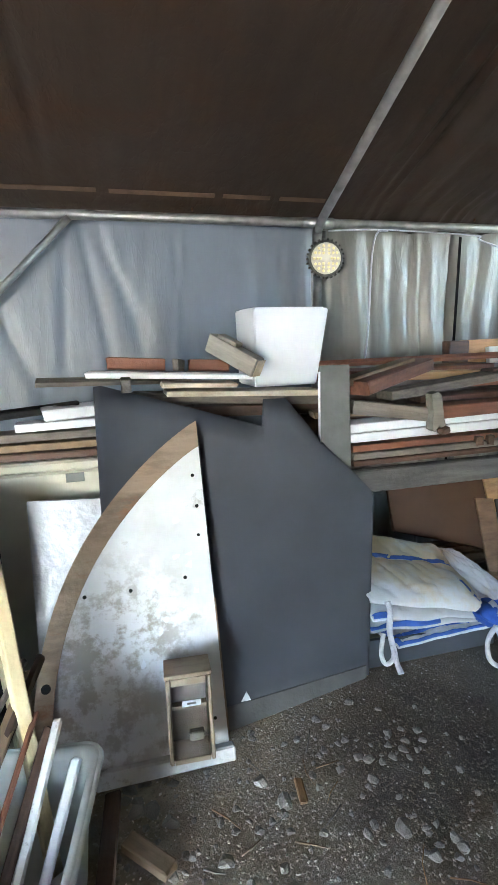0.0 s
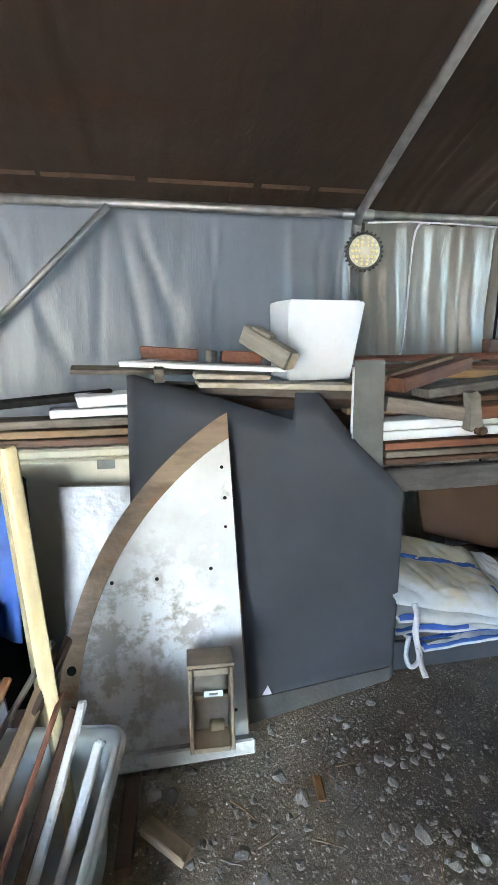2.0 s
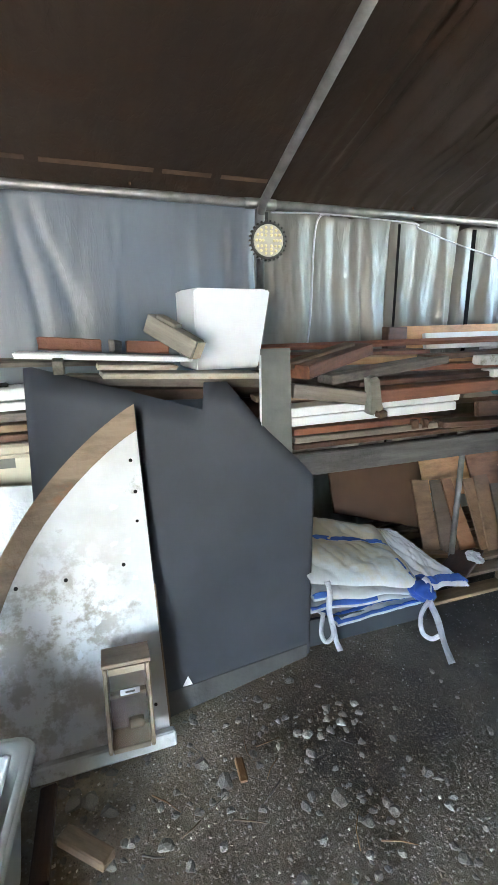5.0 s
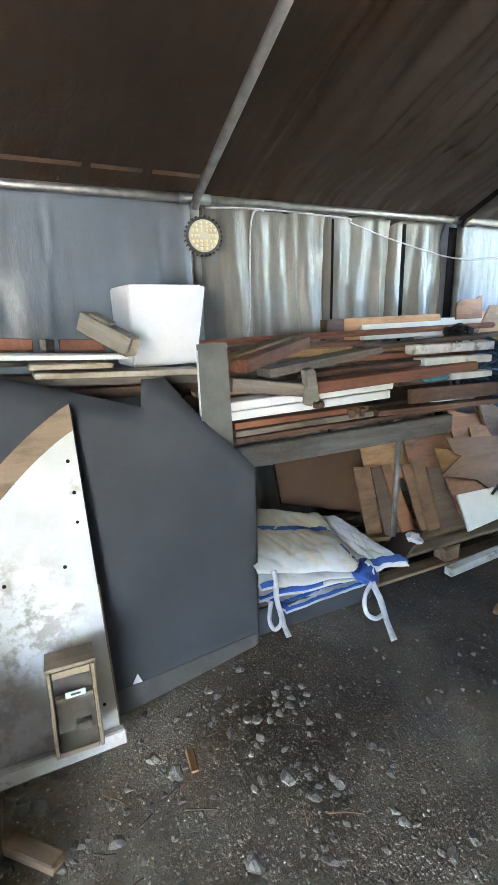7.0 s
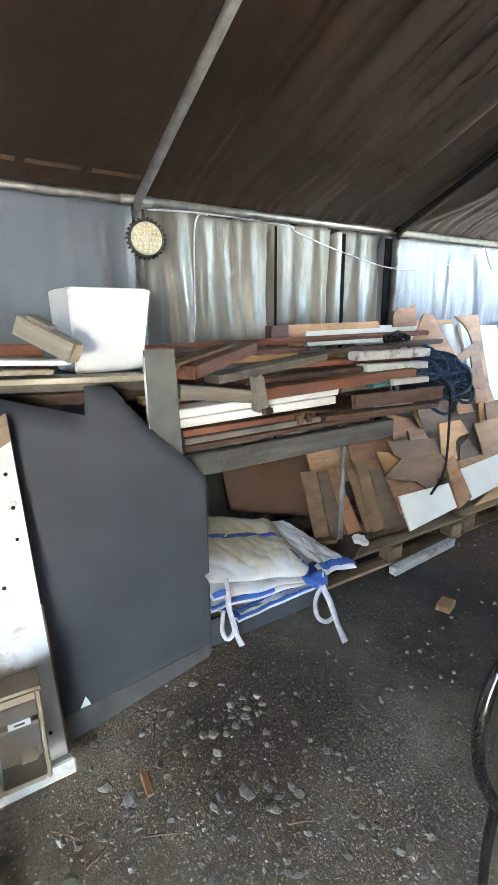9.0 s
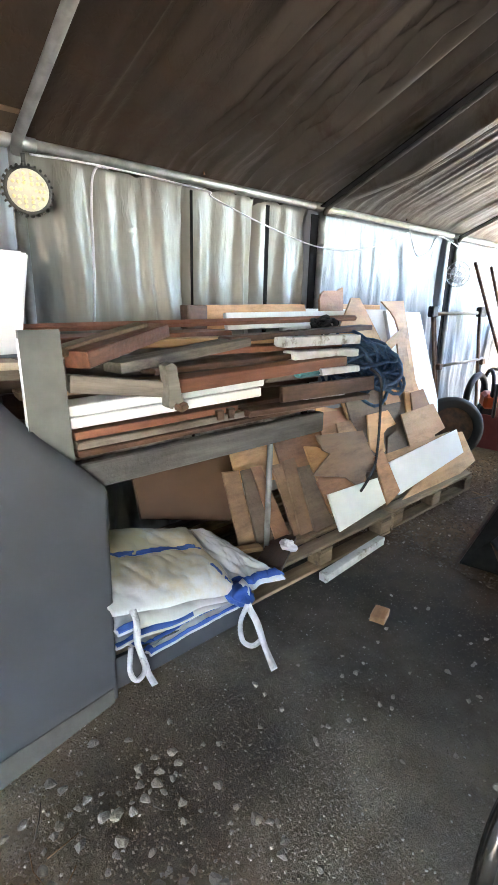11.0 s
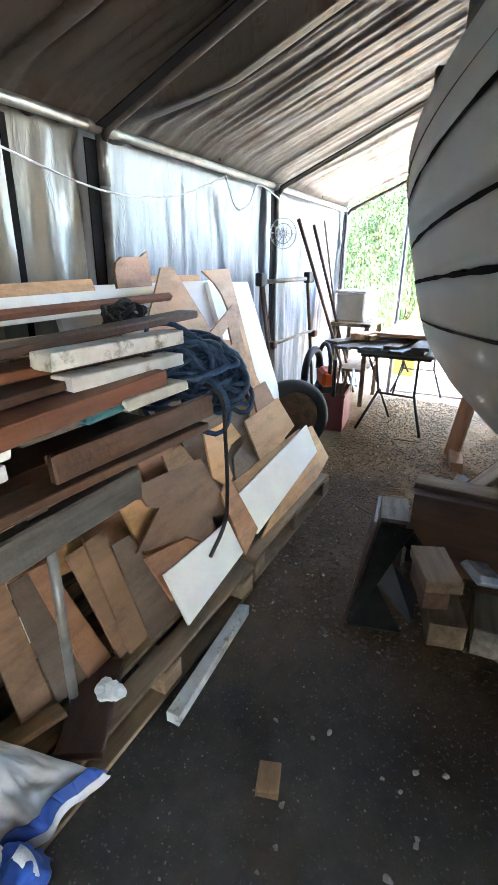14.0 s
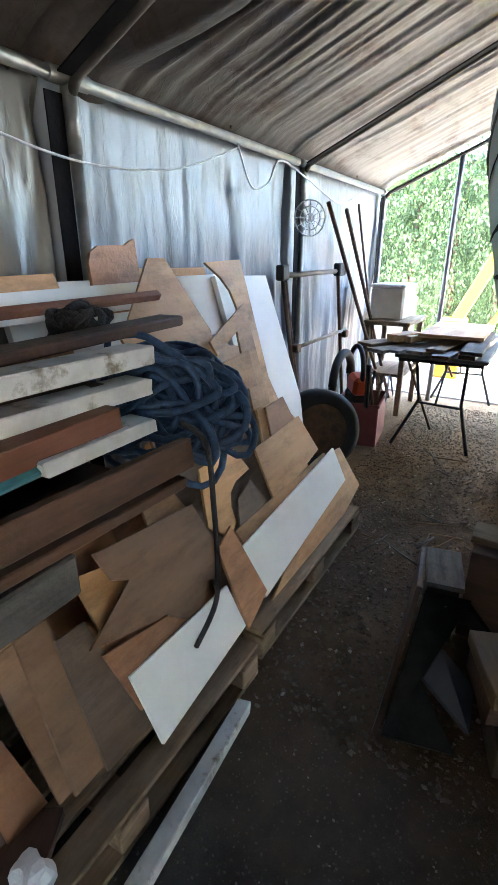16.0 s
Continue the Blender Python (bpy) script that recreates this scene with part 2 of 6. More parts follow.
def tarp(name, c, c2, rust, rough, lit_end=None, streaky=0.8, rumple=0.5):
    """Coated tarpaulin: two tones, streaks down the cloth, brown mould along the eave seam, lit end painted paler."""
    m, n, l, b, vec, rnd = base_mat(name, rough, 0.0, 0.0)
    wrinkle = noise_of(n, l, vec, 4.5, 4, (1.6, 1.0, 0.5), 0.45)
    fold_a = ramp(n, l, noise_of(n, l, vec, 3.2, 3, (1.8, 1.0, 0.6)), [(0.46, (0, 0, 0)), (0.5, (1, 1, 1)), (0.54, (0, 0, 0))])
    fold_b = ramp(n, l, noise_of(n, l, vec, 5.5, 3, (2.4, 1.3, 0.5)), [(0.47, (0, 0, 0)), (0.5, (1, 1, 1)), (0.53, (0, 0, 0))])
    first = mixed(n, l, wrinkle, mixed(n, l, fold_a, fold_b, 0.5), 0.08)
    bp = n.new("ShaderNodeBump")
    bp.inputs["Strength"].default_value, bp.inputs["Distance"].default_value = rumple, 0.03
    l.new(first, bp.inputs["Height"]), l.new(bp.outputs[0], b.inputs["Normal"])
    col = ramp(n, l, noise_of(n, l, vec, 1.3, 8), [(0.3, c2), (0.7, c)])
    streak = ramp(n, l, noise_of(n, l, vec, 5.0, 6, (2.5, 0.35, 0.25)), [(0.35, (0.75, 0.74, 0.73)), (0.65, (1.1, 1.1, 1.1))])
    col = mixed(n, l, col, streak, streaky, "MULTIPLY")
    # Paler towards the open end: light falling in there is put into the colour.
    if lit_end:
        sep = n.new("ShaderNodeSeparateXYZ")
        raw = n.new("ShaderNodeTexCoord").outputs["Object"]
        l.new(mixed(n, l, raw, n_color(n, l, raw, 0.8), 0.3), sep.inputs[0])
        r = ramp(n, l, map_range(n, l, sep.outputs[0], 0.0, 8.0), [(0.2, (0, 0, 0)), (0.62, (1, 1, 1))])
        col = mixed(n, l, col, mixed(n, l, lit_end, streak, 0.8, "MULTIPLY"), r)
    if lit_end:
        edge = ramp(n, l, map_range(n, l, sep.outputs[1], 2.86, 3.61), [(0.35, (0, 0, 0)), (0.8, (1, 1, 1))])
        spots = ramp(n, l, noise_of(n, l, vec, 4.5, 10, (1, 1, 1), 0.7), [(0.4, (0, 0, 0)), (0.6, (1, 1, 1))])
        col = mixed(n, l, col, (0.13, 0.068, 0.034), mixed(n, l, edge, spots, 1.0, "MULTIPLY"))
    if rust:
        mask = ramp(n, l, noise_of(n, l, vec, 1.8, 10, (1.0, 2.2, 1.0), 0.7), [(0.52, (0, 0, 0)), (0.7, (1, 1, 1))])
        col = mixed(n, l, col, rust, mask)
    l.new(col, b.inputs["Base Color"])
    return m


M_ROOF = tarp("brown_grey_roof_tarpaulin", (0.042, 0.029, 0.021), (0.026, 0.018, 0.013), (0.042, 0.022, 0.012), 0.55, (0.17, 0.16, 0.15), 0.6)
M_ROOF.node_tree.nodes["Principled BSDF"].inputs["Specular IOR Level"].default_value = 0.3
M_WALL = tarp("silver_grey_wall_tarpaulin", (0.235, 0.265, 0.305), (0.165, 0.188, 0.22), None, 0.42, None, 0.4, 0.8)
M_WALLBLUE = tarp("blue_grey_wall_tarpaulin", (0.14, 0.163, 0.195), (0.11, 0.128, 0.155), None, 0.42, None, 0.15, 0.22)
M_WALLWARM = tarp("warm_silver_wall_tarpaulin", (0.235, 0.232, 0.21), (0.15, 0.148, 0.132), None, 0.36, None, 0.6, 0.5)


def damp_and_shade_tone(n, l, tc):
    """Floor tone along the shed: dust, damp, earth, with boat's shade and open-end light painted in."""
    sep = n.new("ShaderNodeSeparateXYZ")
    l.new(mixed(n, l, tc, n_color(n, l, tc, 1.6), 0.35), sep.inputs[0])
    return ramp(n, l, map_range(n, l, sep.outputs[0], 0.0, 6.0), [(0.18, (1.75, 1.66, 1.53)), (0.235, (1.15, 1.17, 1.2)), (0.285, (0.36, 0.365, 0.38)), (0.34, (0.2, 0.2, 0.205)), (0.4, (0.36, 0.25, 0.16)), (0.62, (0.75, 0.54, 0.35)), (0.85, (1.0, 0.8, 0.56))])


def wet_mask(n, l, tc):
    """The wet patch before the folded bag."""
    dist = n.new("ShaderNodeVectorMath")
    dist.operation = "DISTANCE"
    warp = mixed(n, l, tc, n_color(n, l, tc, 2.2), 0.3)
    l.new(warp, dist.inputs[0])
    dist.inputs[1].default_value = (1.27, 1.74, 0.15)
    return ramp(n, l, dist.outputs["Value"], [(0.2, (1, 1, 1)), (0.42, (0, 0, 0))])


def ground_mat():
    m, n, l, b, vec, rnd = base_mat("packed_dirt_and_gravel", 0.9, 0, 0.0)
    tc = n.new("ShaderNodeTexCoord").outputs["Object"]
    col = ramp(n, l, noise_of(n, l, tc, 9, 10, rough=0.7), [(0.3, (0.2, 0.172, 0.138)), (0.7, (0.37, 0.328, 0.27))])
    broad = ramp(n, l, noise_of(n, l, tc, 0.9, 6), [(0.35, (0.55, 0.55, 0.56)), (0.65, (1.15, 1.12, 1.05))])
    col = mixed(n, l, col, broad, 1.0, "MULTIPLY")
    # Boat's shade and the far end's brightness are multiplied into the dirt colour.
    col = mixed(n, l, col, damp_and_shade_tone(n, l, tc), 1.0, "MULTIPLY")
    vor = n.new("ShaderNodeTexVoronoi")
    vor.inputs["Scale"].default_value = 58
    l.new(tc, vor.inputs["Vector"])
    chips = ramp(n, l, vor.outputs["Distance"], [(0.12, (1, 1, 1)), (0.3, (0, 0, 0))])
    pick = ramp(n, l, noise_of(n, l, tc, 30, 3), [(0.6, (0, 0, 0)), (0.66, (1, 1, 1))])
    mask = mixed(n, l, chips, pick, 1.0, "MULTIPLY")
    col = mixed(n, l, col, mixed(n, l, col, (2.6, 2.6, 2.6), 1.0, "MULTIPLY"), mask)
    wet = wet_mask(n, l, tc)
    col = mixed(n, l, col, mixed(n, l, col, (0.3, 0.28, 0.27), 1.0, "MULTIPLY"), wet)
    rough = n.new("ShaderNodeMapRange")
    rough.inputs[3].default_value, rough.inputs[4].default_value = 0.92, 0.6
    l.new(wet, rough.inputs[0]), l.new(rough.outputs[0], b.inputs["Roughness"])
    l.new(col, b.inputs["Base Color"])
    bp = n.new("ShaderNodeBump")
    bp.inputs["Strength"].default_value, bp.inputs["Distance"].default_value = 0.8, 0.022
    l.new(noise_of(n, l, tc, 26, 12, rough=0.78), bp.inputs["Height"])
    l.new(bp.outputs[0], b.inputs["Normal"])
    return m


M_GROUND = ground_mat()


# ---- builders ----
def mesh_of(name, bm, material, smooth=False):
    me = bpy.data.meshes.new(name)
    bmesh.ops.recalc_face_normals(bm, faces=bm.faces)
    bm.to_mesh(me)
    bm.free()
    me.materials.append(material)
    if smooth:
        for p in me.polygons:
            p.use_smooth = True
    return me


def part(name, bm, material, parent=None, label="", m=None, smooth=False):
    ob = new(name, mesh_of(name, bm, material, smooth))
    ob.parent = parent
    if m is not None:
        ob.matrix_basis = m
    if label:
        ob["label"] = label
    return ob


def thing(name, label, category, m=None, group="", kind=""):
    ob = new(name)
    ob.empty_display_size = 0.05
    if m is not None:
        ob.matrix_basis = m
    return tagged(ob, label, category, group, kind)


def box_bm(sx, sy, sz, bevel=0.003, bm=None, at=(0, 0, 0), rot=None):
    """A box centred on at, edges eased."""
    bm = bm or bmesh.new()
    m = Matrix.Translation(at) @ (rot or Matrix.Identity(4)) @ Matrix.Diagonal((sx, sy, sz, 1))
    g = bmesh.ops.create_cube(bm, size=1, matrix=m)
    if bevel:
        edges = {e for v in g["verts"] for e in v.link_edges}
        bmesh.ops.bevel(bm, geom=list(edges), offset=bevel, segments=1, affect="EDGES")
    return bm


def tube_bm(points, r, seg=10, bm=None, closed=False, caps=True):
    """A round tube through the points."""
    bm = bm or bmesh.new()
    pts = [Vector(p) for p in points]
    rings, n = [], len(pts)
    side = None
    for i, p in enumerate(pts):
        a = pts[(i - 1) % n] if closed or i else pts[i]
        b = pts[(i + 1) % n] if closed or i < n - 1 else pts[i]
        d = (b - a).normalized()
        if side is None:
            side = d.orthogonal().normalized()
        side = (side - d * side.dot(d)).normalized()
        up = d.cross(side)
        rr = r[i] if isinstance(r, (list, tuple)) else r
        rings.append([bm.verts.new(p + (side * math.cos(2 * math.pi * k / seg) + up * math.sin(2 * math.pi * k / seg)) * rr) for k in range(seg)])
    for i in range(n if closed else n - 1):
        a, b = rings[i], rings[(i + 1) % n]
        for k in range(seg):
            bm.faces.new((a[k], a[(k + 1) % seg], b[(k + 1) % seg], b[k]))
    if caps and not closed:
        bm.faces.new(rings[0]), bm.faces.new(rings[-1])
    return bm


def lathe_bm(profile, seg=32, bm=None):
    """Profile of (radius, z) turned about z."""
    bm = bm or bmesh.new()
    rings = [[bm.verts.new((r * math.cos(2 * math.pi * k / seg), r * math.sin(2 * math.pi * k / seg), z)) for k in range(seg)] for r, z in profile]
    for a, b in zip(rings, rings[1:]):
        for k in range(seg):
            bm.faces.new((a[k], a[(k + 1) % seg], b[(k + 1) % seg], b[k]))
    bm.faces.new(rings[0]), bm.faces.new(rings[-1])
    return bm


def slab_bm(outline, th, bm=None):
    """A flat piece with that outline in its own x and y; its face at z = 0, its thickness behind."""
    bm = bm or bmesh.new()
    front = [bm.verts.new((u, v, 0)) for u, v in outline]
    back = [bm.verts.new((u, v, -th)) for u, v in outline]
    bm.faces.new(front), bm.faces.new(back[::-1])
    for i in range(len(outline)):
        j = (i + 1) % len(outline)
        bm.faces.new((front[i], back[i], back[j], front[j]))
    return bm


def lean_pose(x, y0, z0, k):
    """The frame of a face that leans towards the wall: y = y0 + k * (z - z0); its own x is the world's."""
    up = Vector((0, k, 1)).normalized()
    right = Vector((1, 0, 0))
    nrm = right.cross(up)
    m = Matrix((right, up, nrm)).transposed().to_4x4()
    return Matrix.Translation((x, y0, z0)) @ m


def leaning(name, label, category, pts, y0, material, z0=0.17, k=0.55, th=0.012, group="", ob_parent=None):
    """A sheet leaning towards the wall, its corners given as world x and z."""
    x0 = sum(p[0] for p in pts) / len(pts)
    s = math.sqrt(1 + k * k)
    ob = part(name, slab_bm([(x - x0, (z - z0) * s) for x, z in pts], th), material, ob_parent, m=lean_pose(x0, y0, z0, k))
    return tagged(ob, label, category, group)


def plank(label, a, b, w, h, material, name="plank", category="plank", roll=0.0, group="stacked timber", bevel=0.004):
    """A length of timber from a to b (its centre line), w deep and h high."""
    if len(label.split()) < 4:
        label += " stacked on the timber rack" if group == "stacked timber" else " among the scrap timber"
    a, b = Vector(a), Vector(b)
    d = b - a
    length = d.length
    x = d.normalized()
    y = Vector((0, 0, 1)).cross(x).normalized()
    z = x.cross(y)
    m = Matrix.Translation((a + b) / 2) @ Matrix((x, y, z)).transposed().to_4x4() @ pose(0, 0, 0, roll)
    bm = box_bm(length, w, h, bevel)
    rnd = random.Random(round(length * 1000) + round(a.x * 100))
    for v in bm.verts:
        if abs(v.co.x) > length * 0.4:
            v.co.x += rnd.uniform(-0.006, 0.006)
        v.co.y += rnd.uniform(-0.0015, 0.0015)
        v.co.z += rnd.uniform(-0.0015, 0.0015)
    return tagged(part(name, bm, material, m=m), label, category, group)


# ---- the structure ----
EAVE_Y, EAVE_Z, RIDGE_Y, SLOPE = 3.61, 2.08, 0.3, 0.445
RIDGE_Z = EAVE_Z + (EAVE_Y - RIDGE_Y) * SLOPE
SOUTH_Y = 2 * RIDGE_Y - EAVE_Y
POLES = (-0.35, 1.706, 3.76, 5.78, 7.75)
WEST, EAST = -3.2, 7.85
# West of this the unseen south wall is left out, to let light in.
SOUTH_OPEN = -1.5


def ground():
    bm = bmesh.new()
    xs = [-400, -120, -40, -12, -5] + [-3 + 0.09 * i for i in range(123)] + [9, 11, 14, 20, 40, 120, 400]
    ys = [-400, -120, -40, -12, -5, -2] + [-0.5 + 0.09 * i for i in range(48)] + [5, 8, 14, 40, 120, 400]
    rows = []
    for y in ys:
        row = []
        for x in xs:
            inside = -3 < x < 8 and -0.5 < y < 3.8
            z = (noise.noise((x * 1.1, y * 1.1, 0.3)) * 0.012 + noise.noise((x * 5, y * 5, 3)) * 0.006 - 0.006) if inside else -0.01
            row.append(bm.verts.new((x, y, z)))
        rows.append(row)
    for a, b in zip(rows, rows[1:]):
        for i in range(len(xs) - 1):
            bm.faces.new((a[i], a[i + 1], b[i + 1], b[i]))
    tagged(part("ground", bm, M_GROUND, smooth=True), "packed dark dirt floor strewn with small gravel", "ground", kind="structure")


ground()


def fold(x, z, strength):
    """How far the hanging cloth stands out from its plane."""
    w = x + 0.05 * math.sin(z * 1.3 + x * 2) + 0.03 * noise.noise((x * 2, z * 1.5, 0))
    a = noise.noise((w * 2.6, z * 0.25, 1.7)) + 0.75 * noise.noise((w * 7.0, z * 0.3, 4.1)) + 0.25 * noise.noise((w * 16.0, z * 0.7, 9.0)) + 0.06 * noise.noise((w * 34.0, z * 2.5, 3.0))
    a -= 0.55 * max(0.0, 0.2 - abs(noise.noise((w * 4.2, z * 0.35, 21.0)))) / 0.2
    return strength * a


def wall_tarp(name, x0, x1, material, label):
    """One length of the hanging cloth of the long wall."""
    bm = bmesh.new()
    nx, nz = max(60, round((x1 - x0) * 85)), 40
    rows = []
    for j in range(nz + 1):
        z = 2.1 * j / nz
        row = []
        for i in range(nx + 1):
            x = x0 + (x1 - x0) * i / nx
            s = 0.01 if x < 1.45 else 0.01 + 0.06 * min(1, (x - 1.45) / 0.4)
            if x > 3.7:
                s = 0.034 + 0.036 * max(0.0, 1 - (x - 3.7) / 0.4)
            s *= 0.35 + 0.65 * min(1, (2.1 - z) / 0.35)
            d = fold(x, z, s)
            if x < 1.6:
                for cx, sl, am in ((0.42, 0.16, 0.02), (0.5, 0.3, 0.016), (0.36, -0.1, 0.014), (0.44, 0.5, 0.012), (-0.2, 0.4, 0.02), (1.35, 0.05, 0.014), (0.9, 0.08, 0.008), (1.52, 0.02, 0.02)):
                    e = (x - cx - sl * (2.1 - z)) / (0.018 + 0.03 * (2.1 - z))
                    d += 0.7 * am * math.exp(-e * e) * min(1, (2.1 - z) / 0.2)
            else:
                d += (0.014 * noise.noise((x * 5, z * 4, 14)) + 0.008 * abs(noise.noise((x * 9 + z * 4, z * 7 - x * 3, 4)))) * min(1, (2.1 - z) / 0.3)
            for px, wd in ((3.68, 0.03), (3.2, 0.02), (5.7, 0.03), (2.64, 0.016)):
                d += 0.1 * math.exp(-(((x - px) / wd) ** 2)) * min(1, (2.1 - z) / 0.15)
            row.append(bm.verts.new((x, EAVE_Y + 0.075 + d, z)))
        rows.append(row)
    for a, b in zip(rows, rows[1:]):
        for i in range(nx):
            bm.faces.new((a[i], a[i + 1], b[i + 1], b[i]))
    ob = part(name, bm, material, smooth=True)
    so = ob.modifiers.new("cloth", "SOLIDIFY")
    so.thickness, so.offset = 0.004, 1
    tagged(ob, label, "wall", kind="structure")


wall_tarp("wall_north_1", WEST, 1.71, M_WALLBLUE, "smooth blue-grey tarpaulin wall")
wall_tarp("wall_north_2", 1.71, 3.69, M_WALLWARM, "warm silver tarpaulin wall hanging in vertical folds")
wall_tarp("wall_north_3", 3.69, EAST, M_WALL, "silver-blue crumpled tarpaulin wall")


def roof_side(name, y_eave, label):
    bm = bmesh.new()
    nx, nv = 760, 20
    sign = 1 if y_eave > RIDGE_Y else -1
    span = abs(y_eave - RIDGE_Y)
    rows = []
    for j in range(nv + 1):
        v = j / nv
        row = []
        for i in range(nx + 1):
            x = WEST + (EAST - WEST) * i / nx
            y = y_eave + sign * (0.26 if j == 0 else 0.09 * (1 - v)) - sign * span * v
            s = 0.005 if x < 1.75 else 0.005 + 0.135 * min(1, (x - 1.75) / 0.9)
            if x > 3.8:
                s = 0.028 + 0.112 * max(0.0, 1 - (x - 3.8) / 0.9)
            w = x - 0.2 * v
            d = 0.02 * math.exp(-(((x - 0.33 + 0.1 * v) / 0.03) ** 2))
            d += s * (0.16 * noise.noise((w * 21, v * 1.2, 15)) - 0.5 * max(0.0, 0.15 - abs(noise.noise((w * 7.3, v * 0.5, 31)))) / 0.15 + noise.noise((w * 2.2, v * 0.5, 7.7)) + 0.8 * noise.noise((w * 5.5, v * 0.7, 2.2)) + 0.4 * noise.noise((w * 12, v, 5)) - 0.5 * max(0.0, 0.25 - abs(noise.noise((w * 3.1, v * 0.4, 11)))))
            sag = min(abs(x - px) for px in POLES)
            d -= 0.03 * (1 - math.exp(-sag / 0.25)) * v * 0.5
            d *= min(1.0, 0.06 + v * 5)
            row.append(bm.verts.new((x, y, EAVE_Z + 0.035 - (0.16 if j == 0 else 0) + span * SLOPE * v + d)))
        rows.append(row)
    for a, b in zip(rows, rows[1:]):
        for i in range(nx):
            bm.faces.new((a[i], a[i + 1], b[i + 1], b[i]))
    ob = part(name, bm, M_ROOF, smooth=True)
    so = ob.modifiers.new("cloth", "SOLIDIFY")
    so.thickness, so.offset = 0.004, 1
    tagged(ob, label, "ceiling", kind="structure")
    return ob


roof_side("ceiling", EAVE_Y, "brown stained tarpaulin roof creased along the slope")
def eave_seam():
    """The glued seam just above the eave, its tape browned in dashes."""
    bm = bmesh.new()
    rnd = random.Random(2)
    x = WEST + 0.2
    while x < 1.6:
        ln = rnd.uniform(0.06, 0.32)
        y = EAVE_Y - 0.075
        z = EAVE_Z + 0.035 + 0.165 * SLOPE - 0.012
        a = [bm.verts.new(p) for p in ((x, y + 0.012, z - 0.006), (x + ln, y + 0.012, z - 0.006), (x + ln, y - 0.012, z + 0.006), (x, y - 0.012, z + 0.006))]
        bm.faces.new(a)
        x += ln + rnd.uniform(-0.02, 0.06)
    ob = part("trim", bm, plain("browned_seam_tape", (0.13, 0.082, 0.052), (0.06, 0.04, 0.027), 0.6, 0, 9))
    ob.modifiers.new("tape", "SOLIDIFY").thickness = 0.003
    tagged(ob, "browned glued seam along the eave of the roof", "trim", kind="structure")


eave_seam()
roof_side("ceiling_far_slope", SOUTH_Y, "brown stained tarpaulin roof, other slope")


# Unseen end wall, added to keep light out from the west.
def gable_west():
    bm = bmesh.new()
    a = [bm.verts.new((WEST, y, z)) for y, z in ((SOUTH_Y, 0), (EAVE_Y + 0.07, 0), (EAVE_Y + 0.07, EAVE_Z), (RIDGE_Y, RIDGE_Z), (SOUTH_Y, EAVE_Z))]
    bm.faces.new(a)
    ob = part("wall_west", bm, M_WALL)
    so = ob.modifiers.new("cloth", "SOLIDIFY")
    so.thickness = 0.004
    tagged(ob, "unseen tarpaulin end wall added to close off light", "wall", kind="structure")


gable_west()


# Unseen far wall, added to block light beyond its opening.
def wall_south(name, x0, x1):
    bm = bmesh.new()
    nx = 90
    rows = [[bm.verts.new((x0 + (x1 - x0) * i / nx, SOUTH_Y - 0.07 + fold(x0 + (x1 - x0) * i / nx, z, 0.04), z)) for i in range(nx + 1)] for z in (0.0, 0.7, 1.4, 2.1)]
    for a, b in zip(rows, rows[1:]):
        for i in range(nx):
            bm.faces.new((a[i], a[i + 1], b[i + 1], b[i]))
    ob = part(name, bm, M_WALL, smooth=True)
    ob.modifiers.new("cloth", "SOLIDIFY").thickness = 0.004
    tagged(ob, "unseen tarpaulin wall, left open at one end to shape the light", "wall", kind="structure")


wall_south("wall_south", SOUTH_OPEN, EAST)


def yard(name, x0, x1, y0, y1):
    tagged(part(name, box_bm(x1 - x0, y1 - y0, 0.02, 0, at=((x0 + x1) / 2, (y0 + y1) / 2, 0.0)), plain("pale_yard_gravel", (0.62, 0.6, 0.56), (0.5, 0.48, 0.44), 0.9, 0, 3, 0.4, 60)), "pale gravel ground outside the shed, bouncing sunlight inwards", "yard", kind="structure")


yard("ground_yard_east", 7.95, 11.0, -6.0, 9.0)
# Unseen pale ground, added to bounce sunlight in under the roof.
yard("ground_yard_south", -4.0, 7.9, -8.0, -3.15)


def strap(x, w, with_roof):
    """A black strip for the shade where two lengths of tarpaulin lap at a frame."""
    bm = box_bm(w, 0.006, 2.03, 0, at=(x, EAVE_Y + 0.01, 1.015))
    if with_roof:
        a = math.atan(SLOPE)
        ln = 3.2
        box_bm(w * 0.8, ln, 0.006, 0, bm, at=(x, EAVE_Y - 0.06 - ln / 2 * math.cos(a), EAVE_Z - 0.035 + (0.06 + ln / 2 * math.cos(a)) * SLOPE), rot=pose(0, 0, 0, -math.degrees(a), 0, 0))
    tagged(part("trim_lap", bm, M_LAPSHADE), "black strip for the shaded lap between two lengths of tarpaulin", "trim", kind="structure")


for sx, sw, sr in ((3.695, 0.075, True), (5.72, 0.06, True), (7.69, 0.04, True), (3.235, 0.03, False), (2.64, 0.016, False)):
    strap(sx, sw, sr)


